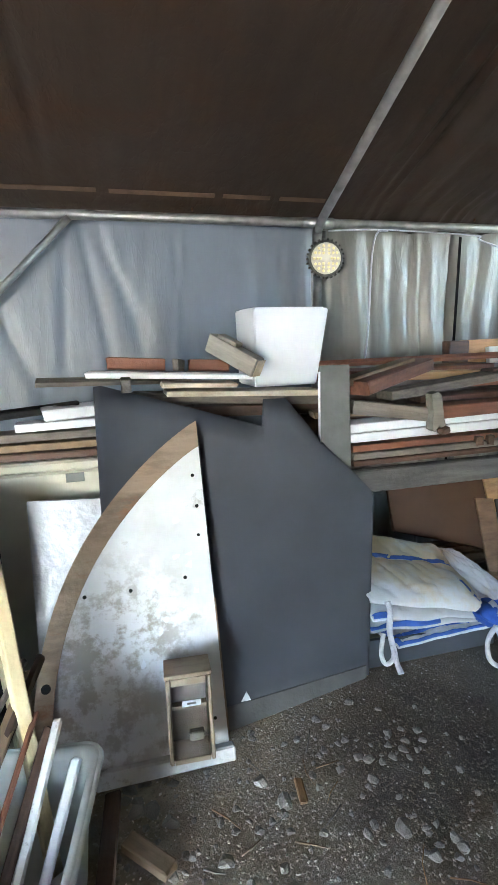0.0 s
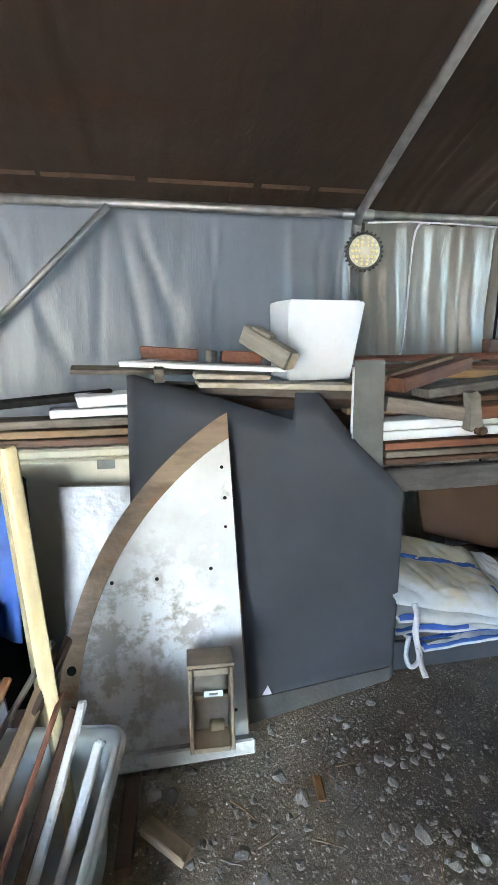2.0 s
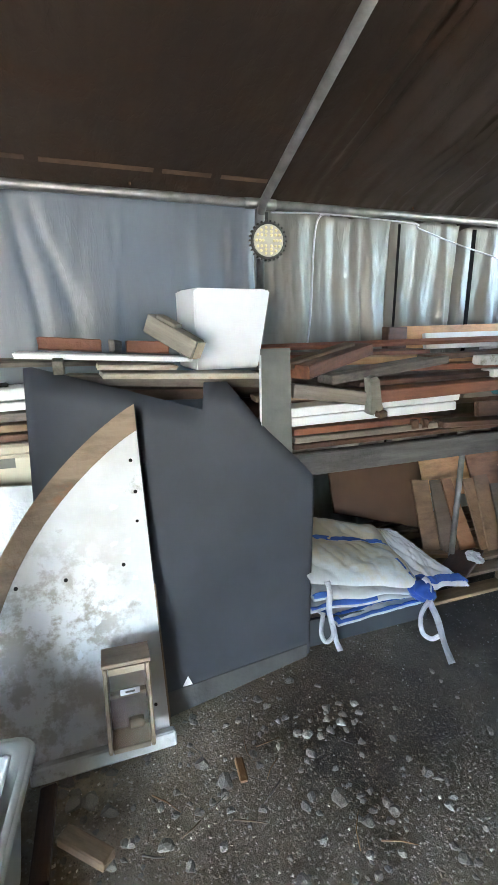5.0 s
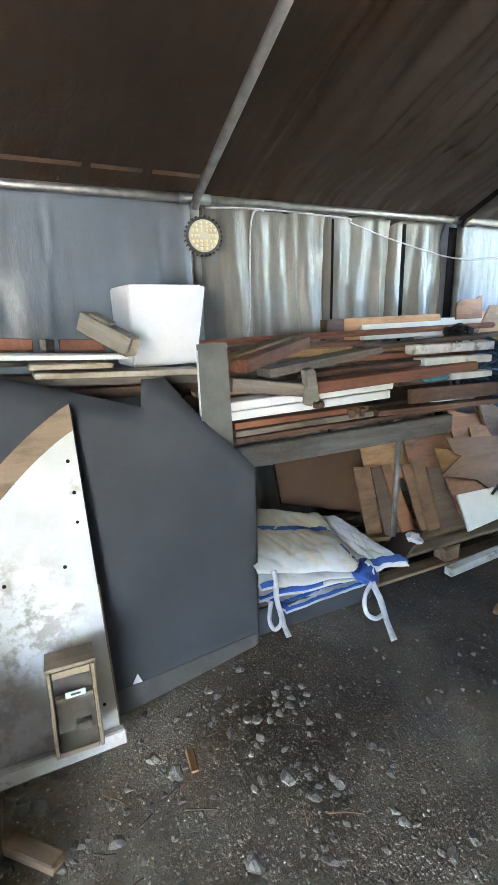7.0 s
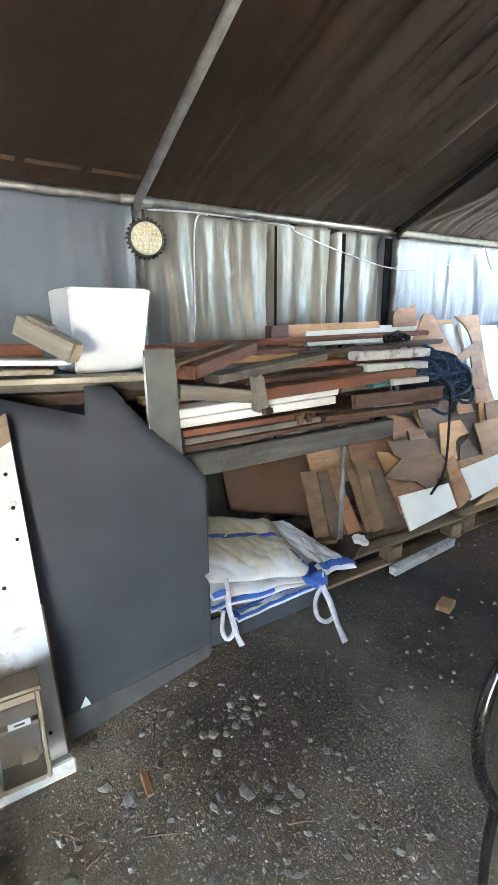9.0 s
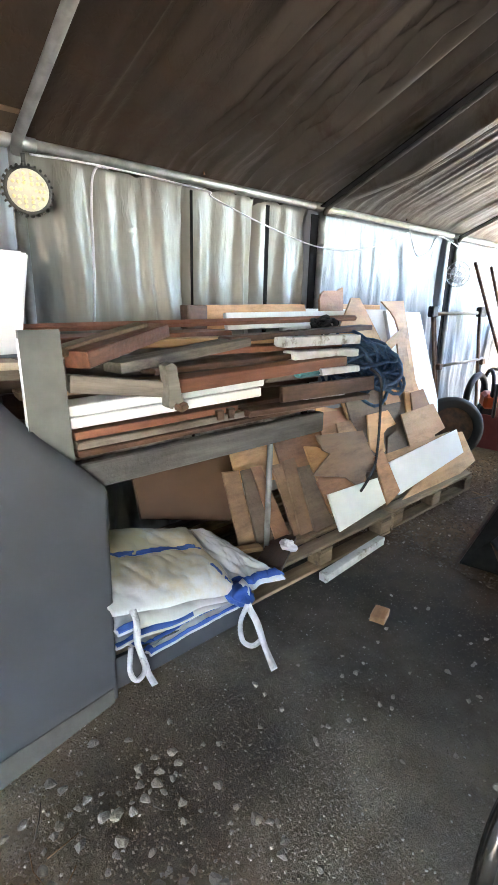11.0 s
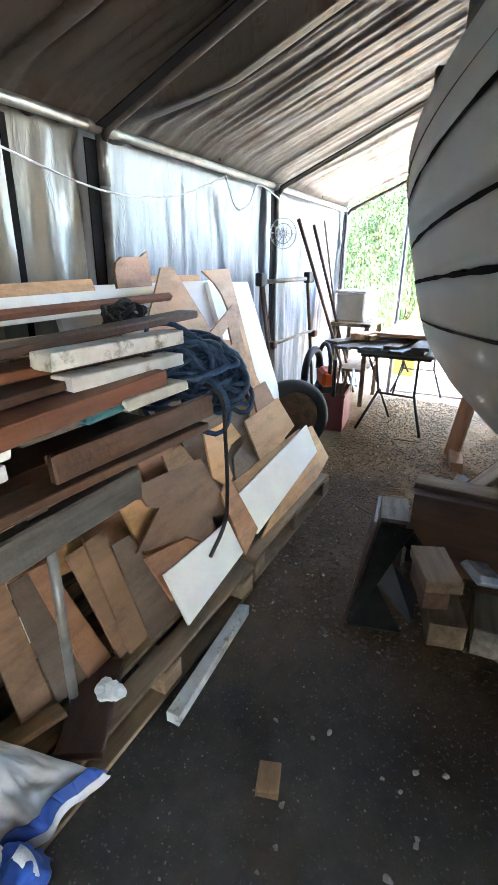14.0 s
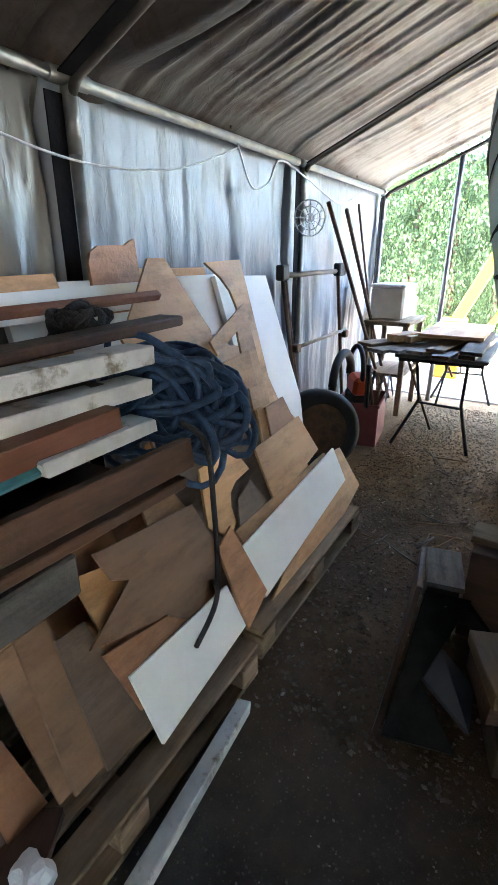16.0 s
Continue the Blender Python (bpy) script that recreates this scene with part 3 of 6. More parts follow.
def tent_frame():
    fr = thing("tent_frame", "galvanised steel pipe frame of a tarpaulin shed", "frame")
    bm = tube_bm([(WEST, EAVE_Y, EAVE_Z), (EAST - 0.06, EAVE_Y, EAVE_Z)], 0.024, 14)
    part("eave_pipe", bm, M_STEEL, fr, smooth=True)
    part("eave_pipe", tube_bm([(WEST, SOUTH_Y, EAVE_Z), (EAST - 0.06, SOUTH_Y, EAVE_Z)], 0.024, 14), M_STEEL, fr, smooth=True)
    part("ridge_pipe", tube_bm([(WEST, RIDGE_Y, RIDGE_Z - 0.03), (EAST - 0.06, RIDGE_Y, RIDGE_Z - 0.03)], 0.024, 12), M_STEEL, fr, smooth=True)
    for x in POLES:
        for ey, sg in ((EAVE_Y, 1), (SOUTH_Y, -1)):
            part("post", tube_bm([(x, ey, -0.02), (x, ey, EAVE_Z - 0.05)], 0.024, 12), M_STEEL, fr, smooth=True)
            part("rafter", tube_bm([(x, ey, EAVE_Z - 0.06), (x, ey - sg * 0.05, EAVE_Z + 0.0), (x, RIDGE_Y + sg * 0.02, RIDGE_Z - 0.035)], 0.024 if x < 3 else 0.02, 12), M_STEEL if x < 3 else M_OLDPIPE, fr, smooth=True)
            part("socket", tube_bm([(x - 0.09, ey, EAVE_Z), (x + 0.09, ey, EAVE_Z)], 0.0285, 14), M_STEEL, fr, smooth=True)
            part("socket", tube_bm([(x, ey, EAVE_Z - 0.24), (x, ey, EAVE_Z - 0.02)], 0.0285, 14), M_STEEL, fr, smooth=True)
    part("brace", tube_bm([(0.39, EAVE_Y - 0.03, EAVE_Z - 0.02), (-0.35, EAVE_Y - 0.03, 1.34)], 0.018, 10), M_STEEL, fr, "flattened diagonal brace pipe", smooth=True)
    part("gable_post", tube_bm([(EAST - 0.12, 2.92, 0), (EAST - 0.12, 2.9, 2.37)], 0.024, 12), M_STEEL, fr, smooth=True)
    for x in (1.0, 2.7, 4.8, 6.8):
        part("bolt", tube_bm([(x, EAVE_Y - 0.03, EAVE_Z + 0.03), (x, EAVE_Y - 0.03, EAVE_Z + 0.045)], 0.006, 6), M_RUST, fr)


tent_frame()


# ---- the boat ----
SEAMS = [(0.28, 0.0), (0.6, 0.0), (0.9, 0.0), (1.15, 0.0), (1.327, 0.024), (1.422, 0.028), (1.498, 0.038), (1.596, 0.05), (1.745, 0.04)]
BREADTH = [(0.25, 0.5), (0.6, 0.95), (0.9, 1.273), (1.2, 1.707), (1.5, 1.83), (1.8, 1.882), (2.1, 1.87), (2.5, 1.85)]


def half_breadth(z):
    """Half the beam amidships at a height."""
    z = min(max(z, BREADTH[0][0]), BREADTH[-1][0] - 1e-6)
    i = max(k for k in range(len(BREADTH) - 1) if BREADTH[k][0] <= z)
    def slope(k):
        a, b = BREADTH[max(k - 1, 0)], BREADTH[min(k + 1, len(BREADTH) - 1)]
        return (b[1] - a[1]) / (b[0] - a[0])
    (z0, p0), (z1, p1) = BREADTH[i], BREADTH[i + 1]
    h = z1 - z0
    f = (z - z0) / h
    return (2 * f**3 - 3 * f**2 + 1) * p0 + (f**3 - 2 * f**2 + f) * h * slope(i) + (-2 * f**3 + 3 * f**2) * p1 + (f**3 - f**2) * h * slope(i + 1)


def hull_at(x, z):
    """A point on the side towards the path, at a length and a height; the bow's foot is cut away."""
    u = (4.556 - x) / (3.066 - 0.599 * max(0.0, 1.45 - z)) if x < 4.556 else (x - 4.556) / 4.0
    return Vector((x, 0.33 + half_breadth(z) * math.sqrt(max(0.0, 1 - min(u, 1.0) ** 2.487)), z))


def hull_point(x, lev):
    """A point on the side towards the path: lev runs over the seams from keel to sheer."""
    lev = max(lev, 0.0)
    i = min(int(lev), len(SEAMS) - 2)
    rise = max(0.0, 4.5 - x) ** 1.693
    z0, z1 = (SEAMS[k][0] + SEAMS[k][1] * rise for k in (i, i + 1))
    return hull_at(x, z0 + (z1 - z0) * (lev - i))


RIBS = ((2.79, 0.12), (3.02, 0.075), (4.2, 0.06), (5.6, 0.06))


def boat():
    bt = thing("boat", "grey-white planked wooden boat hull under repair on blocks", "boat")
    xs = [1.492 + 6.3 * (i / 80) ** 1.5 for i in range(81)]
    for side in (1, -1):
        def at(x, lev, out):
            p = hull_point(x, lev)
            q = hull_point(x, lev + 0.05) - hull_point(x, max(lev - 0.05, 0))
            r = hull_point(x + 0.03, lev) - hull_point(x - 0.03, lev)
            n = r.cross(q)
            n = n.normalized() if n.length > 1e-9 else Vector((0, 1, 0))
            if n.y < 0:
                n = -n
            p = p + n * out
            return (p.x, p.y if side > 0 else 0.66 - p.y, p.z)
        for k in range(8):
            bm = bmesh.new()
            grid = []
            gap = 0.03 if k > 3 else 0.008
            steps = [gap, gap, 0.25, 0.5, 0.75, 1 - gap, 1 - gap]
            outs = [-0.02, 0.0, 0.0, 0.0, 0.0, 0.0, -0.02]
            for f, o in zip(steps, outs):
                grid.append([bm.verts.new(at(x, k + f + (0.018 * noise.noise((x * 6, k, f)) if f in (gap, 1 - gap) else 0), o)) for x in xs])
            for a, b in zip(grid, grid[1:]):
                for i in range(len(xs) - 1):
                    bm.faces.new((a[i], a[i + 1], b[i + 1], b[i]))
            part("hull_plank", bm, M_HULL, bt, smooth=True)
        bm = bmesh.new()
        grid = [[bm.verts.new(at(x, 8 * j / 16, -0.02)) for x in xs] for j in range(17)]
        for a, b in zip(grid, grid[1:]):
            for i in range(len(xs) - 1):
                bm.faces.new((a[i], a[i + 1], b[i + 1], b[i]))
        part("inner_hull", bm, M_SEAM, bt, "dark caulking between the planks", smooth=True)
    for k in range(4, 8):
        bm = bmesh.new()
        lo, hi = [], []
        for i in range(140):
            x = 1.62 + 4.4 * i / 139
            p, q = hull_point(x, k - 0.01), hull_point(x, k + 0.01)
            up = (q - p).normalized()
            nrm = (hull_point(x + 0.02, k) - hull_point(x - 0.02, k)).cross(up).normalized()
            nrm = nrm if nrm.y > 0 else -nrm
            c = hull_point(x, k) + nrm * 0.002
            wd = (0.0062 if k > 4 else 0.0042) * (0.75 + 0.6 * noise.noise((x * 9, k, 1)) + 0.35 * noise.noise((x * 40, k, 4)))
            lo.append(bm.verts.new(c - up * wd)), hi.append(bm.verts.new(c + up * wd))
        for i in range(139):
            bm.faces.new((lo[i], lo[i + 1], hi[i + 1], hi[i]))
        part("seam", bm, M_SEAM, bt, "dark caulked seam")
    bm = bmesh.new()
    lo, hi = [], []
    for i in range(60):
        x = 3.65 + 0.8 * i / 59
        c = hull_at(x, 1.355 - 0.315 * (4.5 - x) ** 1.693) + Vector((0, 0.004, -0.002))
        wd = max(0.0004, 0.005 * (0.2 + 1.6 * noise.noise((x * 11, 2, 6))))
        lo.append(bm.verts.new(c - Vector((0, 0, wd)))), hi.append(bm.verts.new(c + Vector((0, 0, wd))))
    for i in range(59):
        bm.faces.new((lo[i], lo[i + 1], hi[i + 1], hi[i]))
    part("seam", bm, M_SEAM, bt, "broken dark seam low on the bilge")
    deck = bmesh.new()
    edge = [hull_point(x, 7.9) for x in xs]
    top = [deck.verts.new((p.x, p.y, p.z - 0.05)) for p in edge]
    low = [deck.verts.new((p.x, 0.66 - p.y, p.z - 0.05)) for p in edge]
    for i in range(len(xs) - 1):
        deck.faces.new((top[i], top[i + 1], low[i + 1], low[i]))
    part("deck", deck, M_PLYDARK, bt)
    part("keel", box_bm(5.2, 0.12, 0.16, 0.01, at=(5.0, 0.33, 0.24)), M_DARKWOOD, bt)
    for x, hh in RIBS:
        p = hull_point(x, 7.98)
        part("rib_head", box_bm(0.035, 0.05, 0.12 + hh, 0.005, at=(x, p.y - 0.045, p.z - 0.06 + hh / 2)), M_GREY, bt, "weathered rib end above the sheer")


boat()


# ---- against the wall at the start: leaning panels, bin of offcuts ----
def quarter_panel():
    m = lean_pose(0.86, 2.33, 0.045, 0.43)
    s = math.sqrt(1 + 0.43**2)
    def arc(wx, wz, n=26):
        zn = [1 - (i / n) ** 1.3 for i in range(n + 1)]
        return [(-wx * max(0.0, 1 - z**2.5) ** 0.9, wz * z) for z in zn]
    th = thing("quarter_panel", "dirty white curved plywood panel leaning on its brown edge band", "panel", m)
    part("board", slab_bm(arc(0.645, 1.09 * s) + [(0, 0)], 0.018), M_PANEL, th)
    outer, inner = arc(0.65, 1.1 * s), arc(0.59, 1.005 * s)
    bm = bmesh.new()
    lo = [bm.verts.new((u, v, 0.002)) for u, v in outer]
    hi = [bm.verts.new((u, v, 0.006)) for u, v in outer]
    ii = [bm.verts.new((u, v, 0.006)) for u, v in inner]
    il = [bm.verts.new((u, v, 0.002)) for u, v in inner]
    for a, b in ((lo, hi), (hi, ii), (ii, il)):
        for i in range(len(a) - 1):
            bm.faces.new((a[i], a[i + 1], b[i + 1], b[i]))
    part("edge_band", bm, M_EDGE, th, "brown glue-stained bare wood band")
    part("base_rail", box_bm(0.47, 0.05, 0.05, 0.006, at=(-0.22, -0.01, 0.02)), M_WHITEWOOD, th, "white painted rail")
    part("side_cleat", box_bm(0.03, 0.5, 0.02, 0.003, at=(-0.005, 0.26, -0.03)), M_EDGE, th)
    for u, v, r in ((-0.6, 0.3, 0.016), (-0.6, 0.17, 0.015), (-0.035, 0.98, 0.007), (-0.03, 0.86, 0.007), (-0.3, 0.58, 0.007), (-0.46, 0.58, 0.007), (-0.1, 0.6, 0.007), (-0.2, 0.1, 0.006), (-0.035, 0.75, 0.006), (-0.04, 0.1, 0.006)):
        part("screw_hole", tube_bm([(u, v, -0.002), (u, v, 0.0075 if r > 0.01 else 0.0015)], r, 14), M_SEAM, th)
    rnd = random.Random(4)
    for k in range(9):
        u, v = rnd.uniform(-0.34, -0.06), rnd.uniform(0.25, 0.95)
        a = rnd.uniform(0, 6.28)
        out = [(u + rnd.uniform(0.3, 1) * 0.02 * math.cos(a + j), v + rnd.uniform(0.3, 1) * 0.02 * math.sin(a + j)) for j in (0, 0.9, 1.7, 2.6, 3.5, 4.4, 5.3)]
        part("peeled_paint", slab_bm(out, 0.001), M_WHITE, th, m=Matrix.Translation((0, 0, 0.0025)))


quarter_panel()


def display_box():
    th = thing("wooden_box", "small bare wooden box with a scratched clear front", "box", pose(0.724, 2.285, 0.102, -12, 0, -3))
    w, d, h = 0.15, 0.11, 0.28
    for sx in (-1, 1):
        part("side", box_bm(0.012, d, h, 0.002, at=(sx * (w / 2 - 0.006), 0, h / 2)), M_OLDPINE, th)
        part("front_frame", box_bm(0.011, 0.01, h - 0.002, 0.002, at=(sx * (w / 2 - 0.008), -d / 2 - 0.004, h / 2)), M_OLDPINE, th)
    part("top", box_bm(w + 0.006, d + 0.02, 0.012, 0.002, at=(0, 0.005, h + 0.006)), M_OLDPINE, th)
    part("bottom", box_bm(w - 0.026, d, 0.012, 0.002, at=(0, 0, 0.008)), M_OLDPINE, th)
    part("back", box_bm(w - 0.026, 0.006, h - 0.03, 0.001, at=(0, d / 2 - 0.004, h / 2)), M_PLYDARK, th)
    part("front_rail", box_bm(w - 0.034, 0.01, 0.022, 0.002, at=(0, -d / 2 - 0.004, h - 0.012)), M_OLDPINE, th)
    part("front_rail", box_bm(w - 0.034, 0.01, 0.016, 0.002, at=(0, -d / 2 - 0.004, 0.009)), M_OLDPINE, th)
    pane = part("pane", box_bm(w - 0.04, 0.003, h - 0.03, 0, at=(0, -d / 2, h / 2)), M_GLASS, th, "dusty clear plastic")
    pane.visible_shadow = False
    part("shelf", box_bm(w - 0.03, 0.03, 0.014, 0.002, at=(0, 0.02, 0.15)), M_OLDPINE, th)
    tag = part("name_tag", box_bm(0.062, 0.002, 0.02, 0.001, at=(0.006, -d / 2 - 0.0045, 0.195)), M_WHITE, th, "small white name tag")
    part("lettering", box_bm(0.03, 0.001, 0.006, 0, at=(0.006, -d / 2 - 0.0062, 0.195)), M_DARKSTEEL, tag)
    part("block", box_bm(0.05, 0.03, 0.03, 0.004, at=(0.02, 0.01, 0.05)), M_OLDPINE, th)


display_box()


def grey_sheet():
    """A limp sheet: steeper at one end than at the other, its top edge cut in steps."""
    th = thing("grey_sheet", "large cut sheet of dark grey board leaning on the timber rack", "sheet")
    top = [(0.47, 1.28), (0.5, 1.285), (0.79, 1.205), (1.14, 1.1), (1.155, 1.21), (1.25, 1.21), (1.41, 1.0), (1.53, 0.88), (1.60, 0.80), (1.615, 0.77)]
    cols = []
    for (x0, z0), (x1, z1) in zip(top, top[1:]):
        n = max(1, round((x1 - x0) / 0.05))
        cols += [(x0 + (x1 - x0) * i / n, z0 + (z1 - z0) * i / n) for i in range(n)]
    cols.append(top[-1])
    def at(x, z, out=0.0):
        xx = x - 0.075 * (1 - z / 0.8) * max(0.0, (x - 1.3) / 0.3) if z < 0.8 else x
        return (xx, 2.45 + 0.2 * (xx - 0.89) + (0.36 - 0.27 * (xx - 0.89)) * z - out, z)
    bm = bmesh.new()
    rows = [[bm.verts.new(at(x, 0.005 + (zt - 0.005) * j / 12)) for x, zt in cols] for j in range(13)]
    for p, q in zip(rows, rows[1:]):
        for i in range(len(cols) - 1):
            bm.faces.new((p[i], p[i + 1], q[i + 1], q[i]))
    sheet = part("sheet", bm, M_SHEET, th, smooth=True)
    sheet.modifiers.new("board", "SOLIDIFY").thickness = 0.008
    bm = bmesh.new()
    xs = [0.86 + 0.675 * i / 14 for i in range(15)]
    lo = [bm.verts.new(at(x + 0.07 * max(0.0, (x - 1.3) / 0.3), 0.004, 0.014)) for x in xs]
    hi = [bm.verts.new(at(x + 0.07 * max(0.0, (x - 1.3) / 0.3), 0.085 - 0.03 * i / 14, 0.011)) for i, x in enumerate(xs)]
    for i in range(14):
        bm.faces.new((lo[i], lo[i + 1], hi[i + 1], hi[i]))
    hem = part("hem", bm, M_SHEETEDGE, th, "scuffed lighter hem")
    hem.modifiers.new("board", "SOLIDIFY").thickness = 0.004
    p = Vector(at(0.96, 0.1, 0.016))
    part("paper_scrap", slab_bm([(-0.02, -0.015), (0.02, -0.015), (0.005, 0.02)], 0.001), M_WHITE, th, m=lean_pose(p.x, p.y, p.z, 0.33))


grey_sheet()
up_plank = leaning("upright_plank", "slate-grey painted plank with a white edge, standing upright", "plank", [(1.385, 0.83), (1.53, 0.8), (1.515, 1.345), (1.385, 1.345)], 2.765, M_SLATE, z0=0.8, k=0.03, th=0.016)
part("white_edge", box_bm(0.006, 0.5, 0.02, 0.001, at=(-0.068, 0.27, -0.011)), M_WHITE, up_plank, "white painted edge")


def open_bin():
    th = thing("plastic_bin", "milky white plastic storage bin holding timber offcuts", "bin", pose(0.2, 1.88, 0.0, 0, 0, -8))
    bm = bmesh.new()
    def ring(w, d, z, r=0.05, n=5):
        out = []
        for cx, cy, a0 in ((w - r, d - r, 0), (-w + r, d - r, 90), (-w + r, -d + r, 180), (w - r, -d + r, 270)):
            out += [bm.verts.new((cx + r * math.cos(radians(a0 + 90 * k / n)), cy + r * math.sin(radians(a0 + 90 * k / n)), z)) for k in range(n + 1)]
        return out
    rings = [ring(0.17, 0.22, 0.005), ring(0.2, 0.255, 0.34), ring(0.225, 0.28, 0.345), ring(0.228, 0.283, 0.36), ring(0.205, 0.262, 0.362), ring(0.195, 0.25, 0.335), ring(0.165, 0.215, 0.015)]
    for a, b in zip(rings, rings[1:]):
        for i in range(len(a)):
            j = (i + 1) % len(a)
            bm.faces.new((a[i], a[j], b[j], b[i]))
    bm.faces.new(rings[0][::-1]), bm.faces.new(rings[-1])
    part("shell", bm, M_BIN, th, smooth=True)
    corner = [(0.175, 0.23, 0), (-0.175, 0.23, 90), (-0.175, -0.23, 180), (0.175, -0.23, 270)]
    part("rim", tube_bm([(cx + 0.05 * math.cos(radians(a0 + 18 * k)), cy + 0.05 * math.sin(radians(a0 + 18 * k)), 0.353) for cx, cy, a0 in corner for k in range(6)], 0.009, 8, closed=True), M_BIN, th, "rolled rim", smooth=True)


open_bin()
OFF = "offcuts in the bin"
for lab, a, b, w, h, mt in (
    ("white painted slat with a screw hole", (0.28, 1.72, 0.1), (0.33, 2.06, 0.50), 0.03, 0.012, M_WHITEWOOD),
    ("white plastic strip", (0.33, 1.66, 0.12), (0.37, 2.02, 0.40), 0.028, 0.02, M_WHITE),
    ("weathered brown batten", (0.14, 1.62, 0.2), (0.22, 2.14, 0.52), 0.05, 0.012, M_PALLET),
    ("thin red-brown lath", (0.21, 1.62, 0.18), (0.27, 2.1, 0.5), 0.02, 0.01, M_MAHOG),
    ("splintered dark lath", (0.24, 1.68, 0.1), (0.3, 2.08, 0.46), 0.035, 0.012, M_DARKWOOD),
    ("orange-brown batten", (0.08, 1.6, 0.25), (0.13, 2.12, 0.55), 0.03, 0.015, M_PLYRED),
    ("rotten dark stick", (0.2, 1.95, 0.3), (0.28, 2.2, 0.60), 0.028, 0.02, M_DARKWOOD),
    ("grey board offcut", (0.0, 1.66, 0.2), (0.05, 2.1, 0.52), 0.11, 0.008, M_GREY),
    ("pale stick", (0.1, 1.9, 0.3), (0.23, 2.22, 0.58), 0.02, 0.015, M_GREY),
):
    plank(lab, (a[0] - 0.07, a[1] - 0.06, a[2]), (b[0] + 0.03, b[1] + 0.02, b[2]), w * 0.8, h, mt, "offcut", "offcut", group=OFF)
plank("cream painted stud leaning at the shelf", (0.303, 2.07, 0.03), (0.208, 2.203, 1.18), 0.066, 0.035, M_CREAM, "stud", "timber", group="", roll=80)
plank("thin cream stud with a taped end", (0.245, 2.2, 0.02), (0.172, 2.27, 1.16), 0.032, 0.03, M_CREAM, "stud", "timber", group="", roll=80)
leaning("dark_board", "dark grey board standing among the clutter", "board", [(-0.3, 0.0), (0.12, 0.0), (0.02, 0.55), (-0.3, 0.75)], 2.3, M_SHEET, z0=0, k=0.2)


def blue_cover():
    bm = bmesh.new()
    rows = []
    for j in range(13):
        v = j / 12
        rows.append([bm.verts.new((-0.32 + 0.42 * i / 16, 2.52 + 0.05 * noise.noise((i * 0.35, v * 2, 6)) + 0.12 * v * v, 0.42 + 0.5 * v)) for i in range(17)])
    for a, b in zip(rows, rows[1:]):
        for i in range(16):
            bm.faces.new((a[i], a[i + 1], b[i + 1], b[i]))
    ob = part("blue_tarp", bm, M_BLUE, smooth=True)
    ob.modifiers.new("cloth", "SOLIDIFY").thickness = 0.006
    tagged(ob, "crumpled blue plastic sheet hung over a box", "tarp")
    tagged(part("black_box", box_bm(0.4, 0.16, 0.92, 0.01, at=(-0.12, 2.75, 0.46)), M_SEAM), "dark box behind the blue sheet", "box")


blue_cover()
GB = "scraps on the ground"
for lab, a, b, w, h, mt in (
    ("brown board end lying in the dirt", (0.46, 2.27, 0.02), (0.44, 1.98, 0.02), 0.05, 0.03, M_DARKWOOD),
    ("short brown block lying in the dirt", (0.5, 2.1, 0.025), (0.62, 1.98, 0.025), 0.05, 0.035, M_PALLET),
    ("split scrap of wood lying in the dirt", (0.36, 1.88, 0.03), (0.46, 1.8, 0.03), 0.06, 0.05, M_DARKWOOD),
    ("wood chip lying in the dirt", (1.06, 2.17, 0.012), (1.05, 2.08, 0.012), 0.028, 0.012, M_PINE),
    ("small yellow block lying on the floor", (2.66, 2.19, 0.025), (2.75, 2.22, 0.025), 0.07, 0.04, M_PINE),
):
    plank(lab, a, b, w, h, mt, "wood_scrap", "scrap", group=GB)
tagged(part("green_scrap", slab_bm([(0, 0), (0.06, 0.01), (0.07, 0.05), (0.02, 0.06)], 0.004), plain("green_plastic", (0.05, 0.3, 0.16)), m=Matrix.Translation((0.46, 1.87, 0.02))), "green plastic scrap in the dirt", "scrap")


# ---- timber rack ----
def rack():
    th = thing("timber_rack", "rough rack of a grey beam on thin pipe legs", "rack")
    part("front_beam", box_bm(1.62, 0.05, 0.105, 0.006, at=(2.06, 2.78, 0.833), rot=pose(0, 0, 0, 0, -0.4, 0)), M_BEAM, th, "weathered grey beam")
    part("rear_beam", box_bm(3.5, 0.05, 0.1, 0.006, at=(1.5, 3.4, 0.83)), M_GREY, th)
    for x, y in ((2.56, 2.84), (0.5, 3.42), (2.55, 3.45), (1.35, 2.84)):
        part("leg", tube_bm([(x, y, 0.0 if y > 3 else 0.145), (x, y, 0.785)], 0.016, 10), M_STEEL, th, smooth=True)
    for x in (1.5, 2.5):
        part("cross_bearer", box_bm(0.07, 0.66, 0.05, 0.005, at=(x, 3.12, 0.88)), M_GREY, th)


rack()
fr = thing("chest", "cream enamelled chest with a torn sticker", "chest")
part("body", box_bm(0.62, 0.42, 0.92, 0.012, at=(0.16, 3.22, 0.47)), M_FRIDGE, fr)
part("lid", box_bm(0.64, 0.44, 0.045, 0.01, at=(0.16, 3.22, 0.955)), M_FRIDGE, fr)
part("sticker", box_bm(0.075, 0.002, 0.04, 0, at=(0.36, 3.008, 0.90)), M_SLATE, fr, "torn grey sticker")
leaning("foil_board", "foil-faced insulation board, dented silver", "board", [(0.18, 0.0), (0.52, 0.0), (0.52, 0.83), (0.18, 0.845)], 2.72, M_FOIL, z0=0.0, k=0.21, th=0.03)

